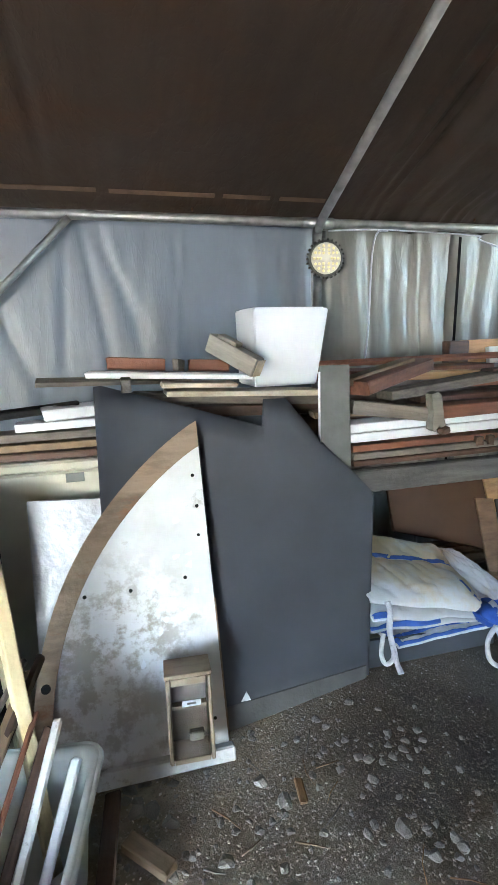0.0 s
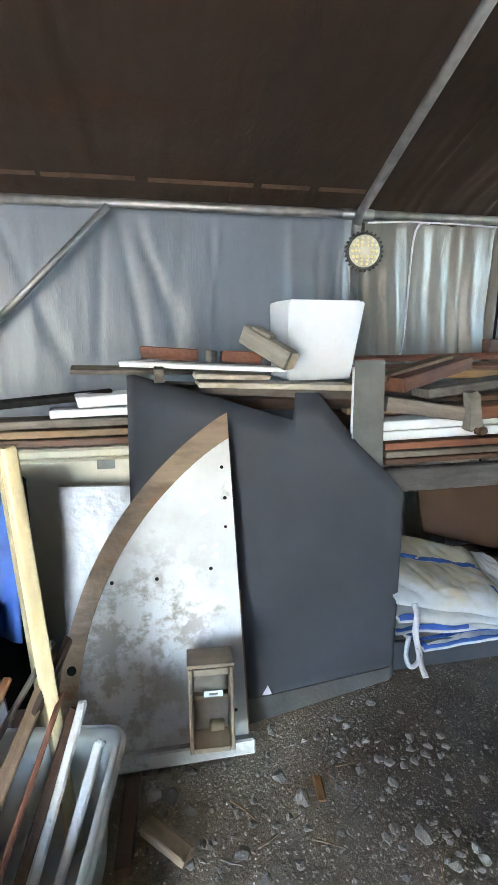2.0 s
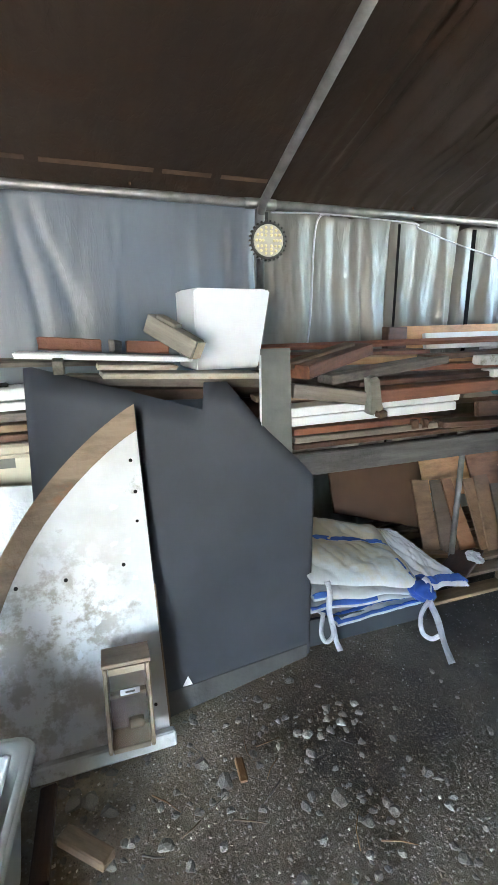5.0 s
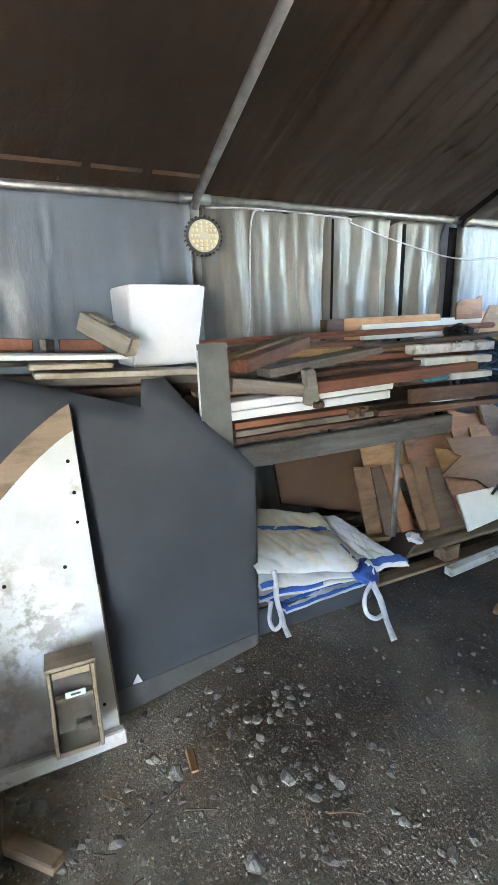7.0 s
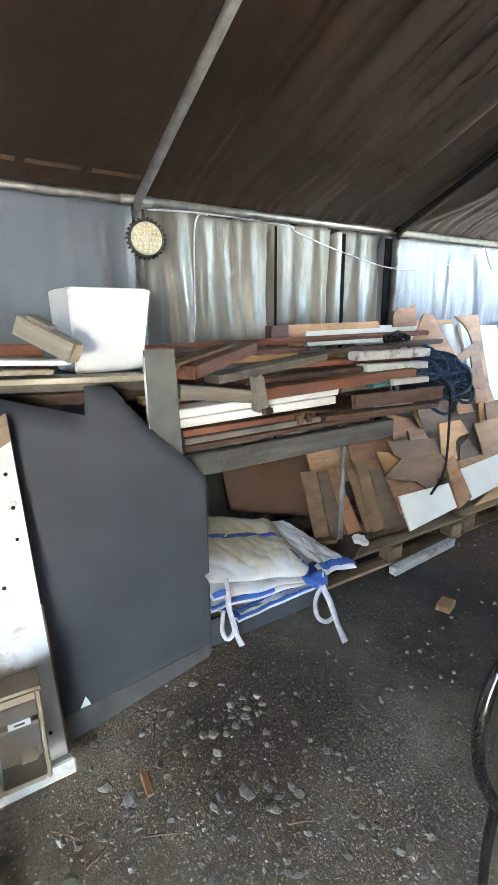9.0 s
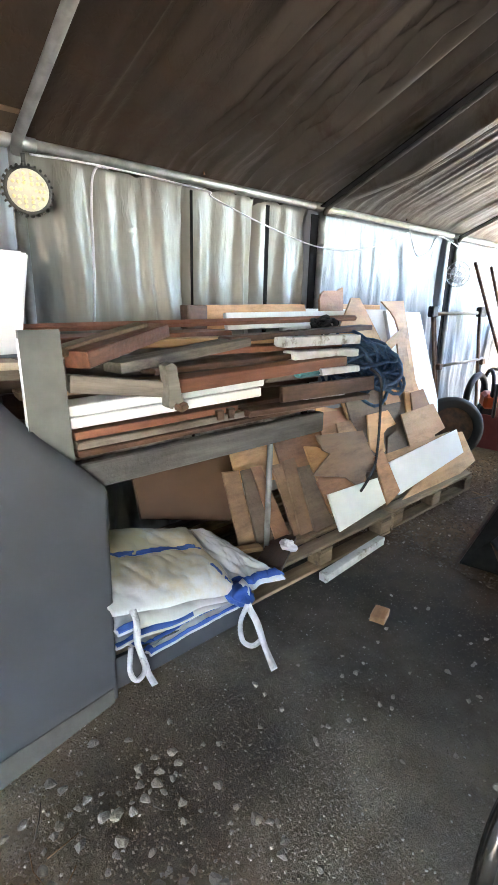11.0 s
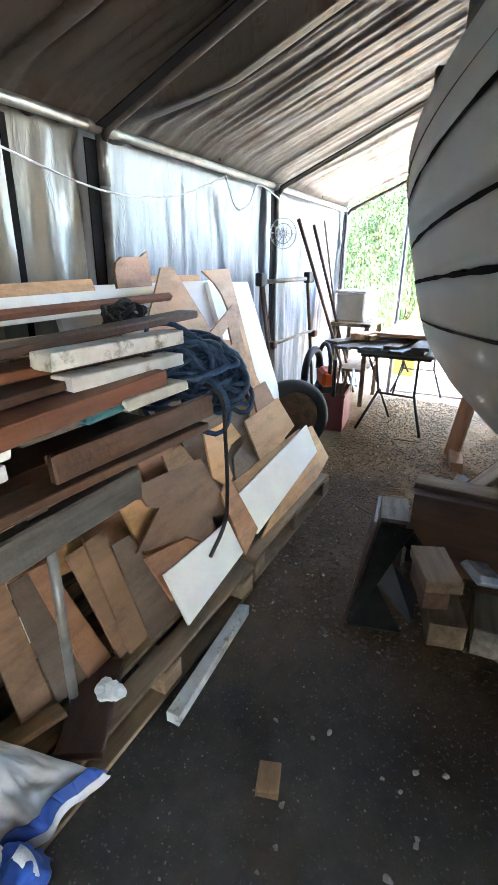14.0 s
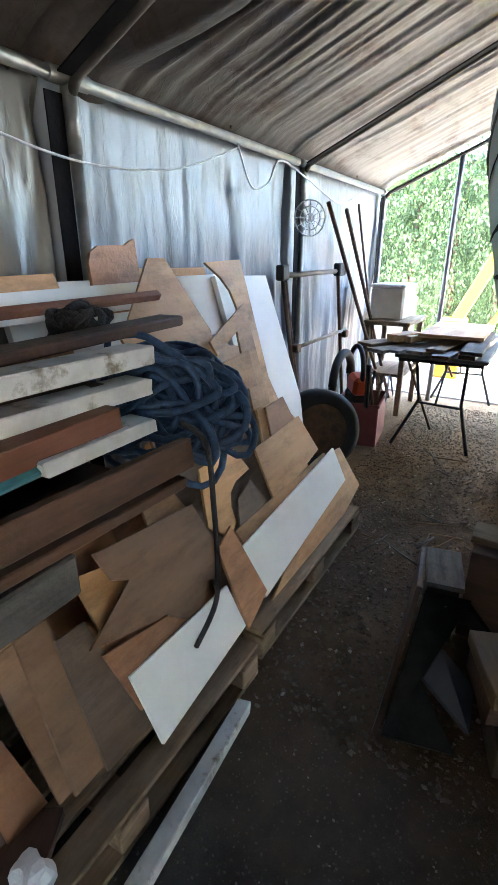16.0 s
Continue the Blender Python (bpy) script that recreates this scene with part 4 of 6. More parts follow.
for lab, a, b, w, h, mt, r in (
    # left stack, under the shelf
    ("grey weathered plank", (-0.45, 3.03, 1.085), (0.6, 3.03, 1.095), 0.12, 0.035, M_GREY, 0),
    ("dirty pine plank", (-0.3, 3.04, 1.045), (0.65, 3.04, 1.05), 0.12, 0.03, M_PALLET, 0),
    ("dark plank", (-0.5, 3.03, 1.01), (0.6, 3.03, 1.01), 0.12, 0.03, M_DARKWOOD, 0),
    ("white painted board end", (0.26, 3.0, 1.18), (0.75, 3.1, 1.195), 0.09, 0.045, M_WHITE, 5),
    ("white painted board", (0.15, 3.02, 1.13), (0.62, 3.06, 1.135), 0.1, 0.035, M_WHITE, 0),
    ("black plank", (-0.1, 3.05, 1.16), (0.4, 3.08, 1.2), 0.1, 0.03, M_SEAM, 0),
    ("splintered grey lath with flaking foil", (0.23, 3.1, 1.3), (0.9, 3.15, 1.285), 0.05, 0.025, M_GREY, 20),
    # under the white shelf
    ("white painted shelf board", (0.45, 2.98, 1.335), (1.12, 2.98, 1.3), 0.22, 0.022, M_WHITE, -2),
    ("cream plywood strip", (0.74, 2.92, 1.285), (1.05, 2.92, 1.275), 0.14, 0.02, M_PALE, 0),
    ("cream board with a brown edge", (0.75, 2.9, 1.255), (1.42, 2.92, 1.225), 0.16, 0.022, M_PALE, 0),
    ("grey timber", (0.62, 3.06, 1.225), (1.5, 3.0, 1.18), 0.1, 0.045, M_GREY, 0),
    ("dark timber", (0.6, 3.1, 1.15), (1.6, 3.06, 1.13), 0.12, 0.05, M_DARKWOOD, 0),
    ("dark board", (0.5, 3.2, 1.18), (1.6, 3.2, 1.18), 0.16, 0.05, M_GREY, 0),
    ("red rounded toe board", (0.53, 3.02, 1.375), (0.77, 3.02, 1.36), 0.03, 0.05, M_MAHOG, -12),
    ("red rounded toe board", (0.87, 3.02, 1.355), (1.05, 3.02, 1.345), 0.03, 0.05, M_MAHOG, -12),
    ("grey wedge", (0.8, 2.9, 1.365), (0.84, 3.02, 1.355), 0.025, 0.05, M_GREY, 0),
    ("short stub of angle timber", (0.6, 2.8, 1.295), (0.6, 2.97, 1.305), 0.04, 0.055, M_GREY, 0),
    # right stack, front face
    ("white painted board", (1.53, 2.84, 1.022), (2.42, 2.82, 1.045), 0.1, 0.042, M_WHITE, 0),
    ("white painted board", (1.53, 2.85, 1.066), (2.45, 2.83, 1.092), 0.1, 0.04, M_WHITE, 3),
    ("red hardwood board", (1.535, 2.82, 0.978), (2.27, 2.81, 0.99), 0.1, 0.03, M_MAHOG, 0),
    ("grey rough board", (1.535, 2.81, 0.945), (2.3, 2.8, 0.958), 0.11, 0.028, M_GREY, 0),
    ("dark rough board", (1.535, 2.83, 0.912), (3.0, 2.83, 0.928), 0.13, 0.024, M_DARKWOOD, 0),
    ("grey timber end", (1.535, 2.8, 1.165), (1.88, 2.77, 1.115), 0.06, 0.06, M_GREY, 0),
    ("grey board", (1.4, 2.92, 1.12), (2.3, 2.92, 1.115), 0.08, 0.03, M_PALLET, 0),
    ("red hardwood plank with a pale end", (1.57, 2.8, 1.24), (2.1, 3.12, 1.31), 0.1, 0.06, M_MAHOG, 0),
    ("grey plank with a cut end", (1.52, 2.84, 1.265), (2.0, 3.1, 1.33), 0.07, 0.03, M_PALLET, 0),
    ("grey weathered plank", (1.75, 2.9, 1.19), (2.5, 3.0, 1.255), 0.12, 0.04, M_GREY, 0),
    ("red-brown long plank", (1.95, 2.79, 1.12), (3.05, 2.82, 1.145), 0.1, 0.055, M_MAHOG, 0),
    ("dark brown long board", (1.9, 2.9, 1.165), (3.1, 2.92, 1.19), 0.12, 0.024, M_DARKWOOD, 0),
    ("brown board", (2.2, 3.0, 1.22), (3.2, 2.98, 1.215), 0.12, 0.03, M_MAHOG, 0),
    ("pale painted timber", (2.66, 2.9, 1.25), (3.25, 2.88, 1.25), 0.09, 0.05, M_WHITEWOOD, 0),
    ("pale painted timber", (2.7, 2.87, 1.185), (3.2, 2.85, 1.18), 0.09, 0.042, M_WHITEWOOD, 0),
    ("dark brown thick board", (2.5, 2.72, 1.03), (3.2, 2.7, 1.025), 0.035, 0.075, M_DARKWOOD, -8),
    ("grey short board", (2.5, 2.86, 1.085), (3.1, 2.84, 1.09), 0.1, 0.03, M_GREY, 0),
    ("dark lower board", (2.3, 2.76, 0.965), (3.18, 2.74, 0.95), 0.1, 0.028, M_DARKWOOD, 0),
    ("white plastic strip", (2.7, 2.78, 0.985), (3.0, 2.76, 0.98), 0.06, 0.02, M_WHITE, 0),
    ("long round brown rod", (1.5, 3.32, 1.315), (3.82, 3.3, 1.345), 0.03, 0.03, M_MAHOG, 45),
    ("dark tapered plank", (2.4, 3.02, 1.265), (3.5, 2.98, 1.305), 0.1, 0.028, M_DARKWOOD, 0),
    ("pine board", (1.9, 3.2, 1.25), (3.2, 3.15, 1.24), 0.14, 0.04, M_PINE, 0),
    ("dark board", (1.4, 3.2, 1.05), (3.1, 3.15, 1.05), 0.3, 0.1, M_DARKWOOD, 0),
    ("grey board", (1.4, 3.15, 1.16), (3.0, 3.1, 1.16), 0.25, 0.06, M_GREY, 0),
    ("dark plank", (1.4, 3.1, 0.945), (3.1, 3.1, 0.945), 0.45, 0.06, M_DARKWOOD, 0),
    ("brown plank", (1.5, 3.3, 1.26), (2.6, 3.3, 1.27), 0.2, 0.04, M_MAHOG, 0),
):
    plank(lab, a, b, w, h, mt, roll=r)
nt = plank("lichen-grey notched timber with a pale sawn end", (0.965, 2.975, 1.452), (1.125, 2.81, 1.345), 0.062, 0.078, M_LICHEN)
nl = (Vector((0.965, 2.975, 1.452)) - Vector((1.125, 2.81, 1.345))).length
part("sawn_end", box_bm(0.004, 0.056, 0.07, 0.001, at=(nl / 2 + 0.006, 0, 0)), M_OLDPINE, nt, "pale sawn end")
part("step", box_bm(0.1, 0.05, 0.016, 0.003, at=(-0.04, 0, 0.046)), M_LICHEN, nt)
for x in (2.16, 2.22):
    plank("short dark block between the boards", (x, 2.74, 0.975), (x, 2.9, 0.975), 0.035, 0.045, M_DARKWOOD, "spacer_block", "block")
br = thing("post_bracket", "short grey wooden bracket with a rusty notch", "bracket")
part("arm", slab_bm([(-0.03, 0.085), (0.0, 0.095), (0.018, 0.08), (0.035, -0.02), (0.05, -0.07), (0.04, -0.085), (0.012, -0.055), (-0.005, -0.08), (-0.02, -0.07), (-0.018, 0.0)], 0.05), M_LICHEN, br, m=lean_pose(1.895, 2.7, 1.125, 0.02))
part("hook", box_bm(0.04, 0.05, 0.03, 0.006, at=(1.93, 2.7, 1.05), rot=pose(0, 0, 0, 0, -20, 0)), M_RUST, br)


def white_tub():
    bm = bmesh.new()
    lo = [bm.verts.new(p) for p in ((-0.17, -0.12, 0), (0.135, -0.12, 0), (0.135, 0.12, 0), (-0.17, 0.12, 0))]
    hi = [bm.verts.new(p) for p in ((-0.175, -0.13, 0.345), (0.19, -0.13, 0.345), (0.19, 0.14, 0.345), (-0.175, 0.14, 0.345))]
    bm.faces.new(lo[::-1]), bm.faces.new(hi)
    for i in range(4):
        bm.faces.new((lo[i], lo[(i + 1) % 4], hi[(i + 1) % 4], hi[i]))
    bmesh.ops.bevel(bm, geom=list(bm.edges), offset=0.006, segments=2, affect="EDGES")
    wb = thing("white_box", "white tapered box standing upside down on boards", "box", pose(1.325, 3.14, 1.245, 0, 0, 5))
    part("body", bm, M_WHITE, wb)
    part("base_panel", box_bm(0.33, 0.235, 0.006, 0.002, at=(0.008, 0.005, 0.3475)), M_WHITE, wb)


white_tub()


def led_lamp():
    th = thing("hanging_lamp", "round black high-bay lamp with yellow lenses, unlit", "lamp", Matrix.Translation((1.71, 3.5, 1.875)) @ pose(0, 0, 0, 90, 0, -8) @ Matrix.Scale(0.86, 4))
    part("housing", lathe_bm([(0.06, -0.05), (0.108, -0.03), (0.112, 0.0), (0.1, 0.004)], 40), M_DARKSTEEL, th, smooth=True)
    part("face", lathe_bm([(0.095, 0.0), (0.096, 0.008), (0.09, 0.011)], 40), plain("cream_reflector", (0.55, 0.52, 0.42), rough=0.35), th, "cream reflector plate")
    for k in range(26):
        a = 2 * math.pi * k / 26
        part("fin", box_bm(0.012, 0.02, 0.03, 0.002, at=(0.113 * math.cos(a), 0.113 * math.sin(a), -0.014), rot=pose(0, 0, 0, 0, 0, math.degrees(a) + 90)), M_DARKSTEEL, th)
    for r, n in ((0.036, 6), (0.055, 10), (0.077, 14)):
        for k in range(n):
            a = 2 * math.pi * k / n
            part("lens", lathe_bm([(0.0095, 0.0), (0.008, 0.006), (0.003, 0.008)], 10), M_LED, th, m=Matrix.Translation((r * math.cos(a), r * math.sin(a), 0.011)))
    part("bracket", box_bm(0.02, 0.09, 0.01, 0.002, at=(0, 0.13, -0.05)), M_DARKSTEEL, th)


led_lamp()


def cable(name, label, pts, r, material=None):
    sm = []
    n = len(pts)
    for i in range(n - 1):
        p0, p1, p2, p3 = (Vector(pts[max(0, min(n - 1, i + k))]) for k in (-1, 0, 1, 2))
        for j in range(8):
            t = j / 8
            sm.append(0.5 * (2 * p1 + (p2 - p0) * t + (2 * p0 - 5 * p1 + 4 * p2 - p3) * t * t + (3 * p1 - p0 - 3 * p2 + p3) * t**3))
    sm.append(Vector(pts[-1]))
    return tagged(part(name, tube_bm(sm, r, 6), material or M_STRAP, smooth=True), label, "cable")


cable("cable", "thin white cable hanging from the eave pipe", [(2.12, 3.57, 2.04), (2.06, 3.58, 2.03), (2.03, 3.58, 1.9), (2.02, 3.58, 1.5), (2.0, 3.58, 1.3)], 0.006)
cable("cable", "thin white cable run along the eave pipe", [(1.75, 3.56, 2.03), (2.1, 3.57, 2.045), (2.7, 3.57, 2.03), (2.76, 3.57, 2.0), (3.2, 3.58, 1.9), (3.72, 3.55, 1.81), (4.3, 3.56, 1.86), (4.85, 3.57, 2.03)], 0.0045)
cable("cable", "thin white cable looped at the eave", [(4.85, 3.57, 2.05), (5.0, 3.57, 1.86), (5.2, 3.57, 1.9), (5.35, 3.57, 2.04), (5.75, 3.56, 1.98), (6.4, 3.57, 1.88), (6.9, 3.57, 2.0)], 0.006)

# ---- on and under the rack's end: bag, pallets, plywood offcuts ----
def folded_bag():
    th = thing("bulk_bag", "folded white woven bulk bag with blue binding, on a pallet", "bag")
    def fold_layer(name, fl, fr, back_r, back_l, bulge, seed, bands):
        """One fold of the bag over four corners, puffed and creased, its front edge rolled under."""
        c = [Vector(p) for p in (fl, fr, back_r, back_l)]
        nx, ny = 60, 36
        def at(i, j, lift=0.0):
            u, v = i / nx, j / ny
            p = (c[0] * (1 - u) + c[1] * u) * (1 - v) + (c[3] * (1 - u) + c[2] * u) * v
            rim = min(1.0, min(u + 0.02, 1 - u, v, 1 - v) * 7) ** 0.55
            w = noise.noise((u * 2.2 + seed, v * 2.0, seed)) * 0.03 + noise.noise((u * 8, v * 5, seed + 3)) * 0.007
            w -= (1 - min(1.0, abs(noise.noise((u * 3.0 + v * 2.5, v * 3.0 - u, seed + 7))) * 5)) * 0.009
            w -= (1 - min(1.0, abs(noise.noise((u * 6.0 - v * 4, v * 5.0 + u, seed + 17))) * 6)) * 0.006
            p = p + Vector((0.018 * noise.noise((v * 4, seed, 1)), 0.022 * noise.noise((u * 4, seed, 5)), 0))
            p.z += lift + (bulge + w) * rim - 0.012 * (1 - rim)
            if v < 0.06:
                p.y += 0.01 * (1 - v / 0.06)
            return p
        bm = bmesh.new()
        rows = [[bm.verts.new(at(i, j)) for i in range(nx + 1)] for j in range(ny + 1)]
        for a, b in zip(rows, rows[1:]):
            for i in range(nx):
                bm.faces.new((a[i], a[i + 1], b[i + 1], b[i]))
        ob = part(name, bm, M_BAG, th, smooth=True)
        ob.modifiers.new("cloth", "SOLIDIFY").thickness = 0.01
        for test in bands:
            bm, made = bmesh.new(), {}
            for j in range(ny * 4):
                for i in range(nx * 4):
                    if test((i + 0.5) / nx / 4, (j + 0.5) / ny / 4):
                        q = []
                        for cc in ((i, j), (i + 1, j), (i + 1, j + 1), (i, j + 1)):
                            if cc not in made:
                                made[cc] = bm.verts.new(at(cc[0] / 4, cc[1] / 4, lift=0.013))
                            q.append(made[cc])
                        bm.faces.new(q)
            band = part("binding", bm, M_BLUE, th, "blue woven binding", smooth=True)
            band.modifiers.new("cloth", "SOLIDIFY").thickness = 0.002
    fold_layer("lower_fold", (1.705, 2.60, 0.085), (2.2, 2.575, 0.13), (2.35, 3.05, 0.15), (1.50, 2.9, 0.2), 0.02, 1.0,
               [lambda u, v: v < 0.035, lambda u, v: u < 0.045 and 0.035 < v < 0.5, lambda u, v: 0.1 < v < 0.14 and u > 0.05])
    fold_layer("inner_fold", (1.56, 2.60, 0.19), (2.18, 2.585, 0.165), (2.32, 3.0, 0.18), (1.50, 3.0, 0.24), 0.02, 8.3,
               [lambda u, v: v < 0.05 and u < 0.55])
    fold_layer("second_fold", (1.56, 2.585, 0.255), (2.17, 2.58, 0.18), (2.3, 3.0, 0.2), (1.50, 3.0, 0.3), 0.025, 2.4,
               [lambda u, v: v < 0.05 and u > 0.82, lambda u, v: v < 0.05 and u < 0.12])
    fold_layer("side_fold", (2.13, 2.60, 0.185), (2.43, 2.557, 0.175), (2.235, 3.02, 0.31), (2.15, 3.05, 0.32), 0.03, 3.3,
               [lambda u, v: 0.02 < v < 0.1])
    fold_layer("top_fold", (1.555, 2.60, 0.34), (2.145, 2.585, 0.205), (2.18, 3.04, 0.32), (1.50, 3.15, 0.47), 0.035, 5.1,
               [lambda u, v: abs(v - 0.5 - 0.1 * u) < 0.024 and u < 0.96, lambda u, v: abs(u - 0.98 + 0.32 * v) < 0.022 and v < 0.3, lambda u, v: v < 0.04 and u > 0.72])
    def ribbon(pts, w, face=(-0.45, -0.75, 0.5)):
        bm = bmesh.new()
        dense = []
        n = len(pts)
        for i in range(n - 1):
            p0, p1, p2, p3 = (Vector(pts[max(0, min(n - 1, i + k))]) for k in (-1, 0, 1, 2))
            for j in range(6):
                t = j / 6
                dense.append(0.5 * (2 * p1 + (p2 - p0) * t + (2 * p0 - 5 * p1 + 4 * p2 - p3) * t * t + (3 * p1 - p0 - 3 * p2 + p3) * t**3))
        dense.append(Vector(pts[-1]))
        rows = []
        for i, p in enumerate(dense):
            d = (dense[min(i + 1, len(dense) - 1)] - dense[max(i - 1, 0)]).normalized()
            f = Vector(face) + Vector((0.5 * math.sin(i * 0.33), 0, 0.3 * math.cos(i * 0.27)))
            side = d.cross(f).normalized() * w * 0.5
            rows.append((bm.verts.new(p - side), bm.verts.new(p + side)))
        for a, b in zip(rows, rows[1:]):
            bm.faces.new((a[0], b[0], b[1], a[1]))
        ob = part("strap", bm, M_STRAP, th, "white webbing strap", smooth=True)
        ob.modifiers.new("cloth", "SOLIDIFY").thickness = 0.003
    ribbon([(1.63, 2.60, 0.33), (1.625, 2.565, 0.3), (1.62, 2.555, 0.22), (1.64, 2.55, 0.13), (1.655, 2.545, 0.06), (1.675, 2.535, 0.008)], 0.026)
    ribbon([(1.6, 2.57, 0.2), (1.58, 2.55, 0.12), (1.6, 2.54, 0.07), (1.635, 2.54, 0.09), (1.635, 2.55, 0.15)], 0.02)
    ribbon([(2.15, 2.585, 0.25), (2.15, 2.55, 0.24), (2.14, 2.52, 0.17), (2.14, 2.46, 0.11), (2.115, 2.38, 0.045), (2.085, 2.29, 0.008)], 0.03)
    ribbon([(2.14, 2.52, 0.17), (2.08, 2.5, 0.12), (2.06, 2.46, 0.06), (2.09, 2.43, 0.035), (2.13, 2.42, 0.05)], 0.022)
    knot = bmesh.new()
    bmesh.ops.create_icosphere(knot, subdivisions=4, radius=0.062)
    for v in knot.verts:
        v.co *= 1 + 0.45 * noise.noise(v.co * 20) + 0.2 * noise.noise(v.co * 55)
        v.co.z *= 0.8
    part("gathered_corner", knot, M_BLUE, th, "bunched blue corner", Matrix.Translation((2.14, 2.575, 0.195)), smooth=True)


folded_bag()
leaning("dark_board", "low dark board edge under the bulk bag", "board", [(1.5, 0.0), (2.22, 0.0), (2.22, 0.1), (1.5, 0.13)], 2.615, M_SHEET, z0=0, k=0.12, th=0.02)


def pallet(x0, x1, y0, y1, label):
    th = thing("pallet", label, "pallet", group="pallets")
    ym, dy = (y0 + y1) / 2, y1 - y0
    for k in range(7):
        y = y0 + 0.05 + (dy - 0.1) * k / 6
        part("deck_board", box_bm(x1 - x0, 0.085, 0.02, 0.003, at=((x0 + x1) / 2, y, 0.142)), M_PALLET, th)
    for k in range(3):
        x = x0 + 0.06 + (x1 - x0 - 0.12) * k / 2
        part("stringer_board", box_bm(0.1, dy, 0.018, 0.003, at=(x, ym, 0.122)), M_PALLET, th)
        for y in (y0 + 0.05, ym, y1 - 0.05):
            part("block", box_bm(0.11, 0.09, 0.08, 0.004, at=(x, y, 0.072)), M_PALLET, th)
    for y in (y0 + 0.05, ym, y1 - 0.05):
        part("bottom_board", box_bm(x1 - x0, 0.09, 0.02, 0.003, at=((x0 + x1) / 2, y, 0.02)), M_PALLET, th)


pallet(2.2, 3.52, 2.66, 3.44, "weathered wooden pallet under offcuts of plywood")
pallet(3.58, 4.72, 2.68, 3.44, "weathered wooden pallet under leaning plywood")
plank("flaking white painted strip lying on the floor", (2.74, 2.585, 0.03), (3.36, 2.63, 0.03), 0.05, 0.05, M_WHITEWOOD, "batten", "batten", group="")
plank("short dark board on the pallet", (2.42, 2.68, 0.17), (2.72, 2.86, 0.17), 0.14, 0.03, M_DARKWOOD, "board", "board", group="")
plank("pale lath sticking out under the rack", (1.95, 2.92, 0.27), (2.5, 2.82, 0.2), 0.06, 0.02, M_PINE, "lath", "lath", group="")
rag_bm = bmesh.new()
bmesh.ops.create_icosphere(rag_bm, subdivisions=3, radius=0.042)
for v in rag_bm.verts:
    v.co *= 1 + 0.7 * noise.noise(v.co * 30)
    v.co.z *= 0.7
tagged(part("rag", rag_bm, M_WHITE, m=Matrix.Translation((2.62, 2.73, 0.205))), "crumpled white rag on a board", "rag")

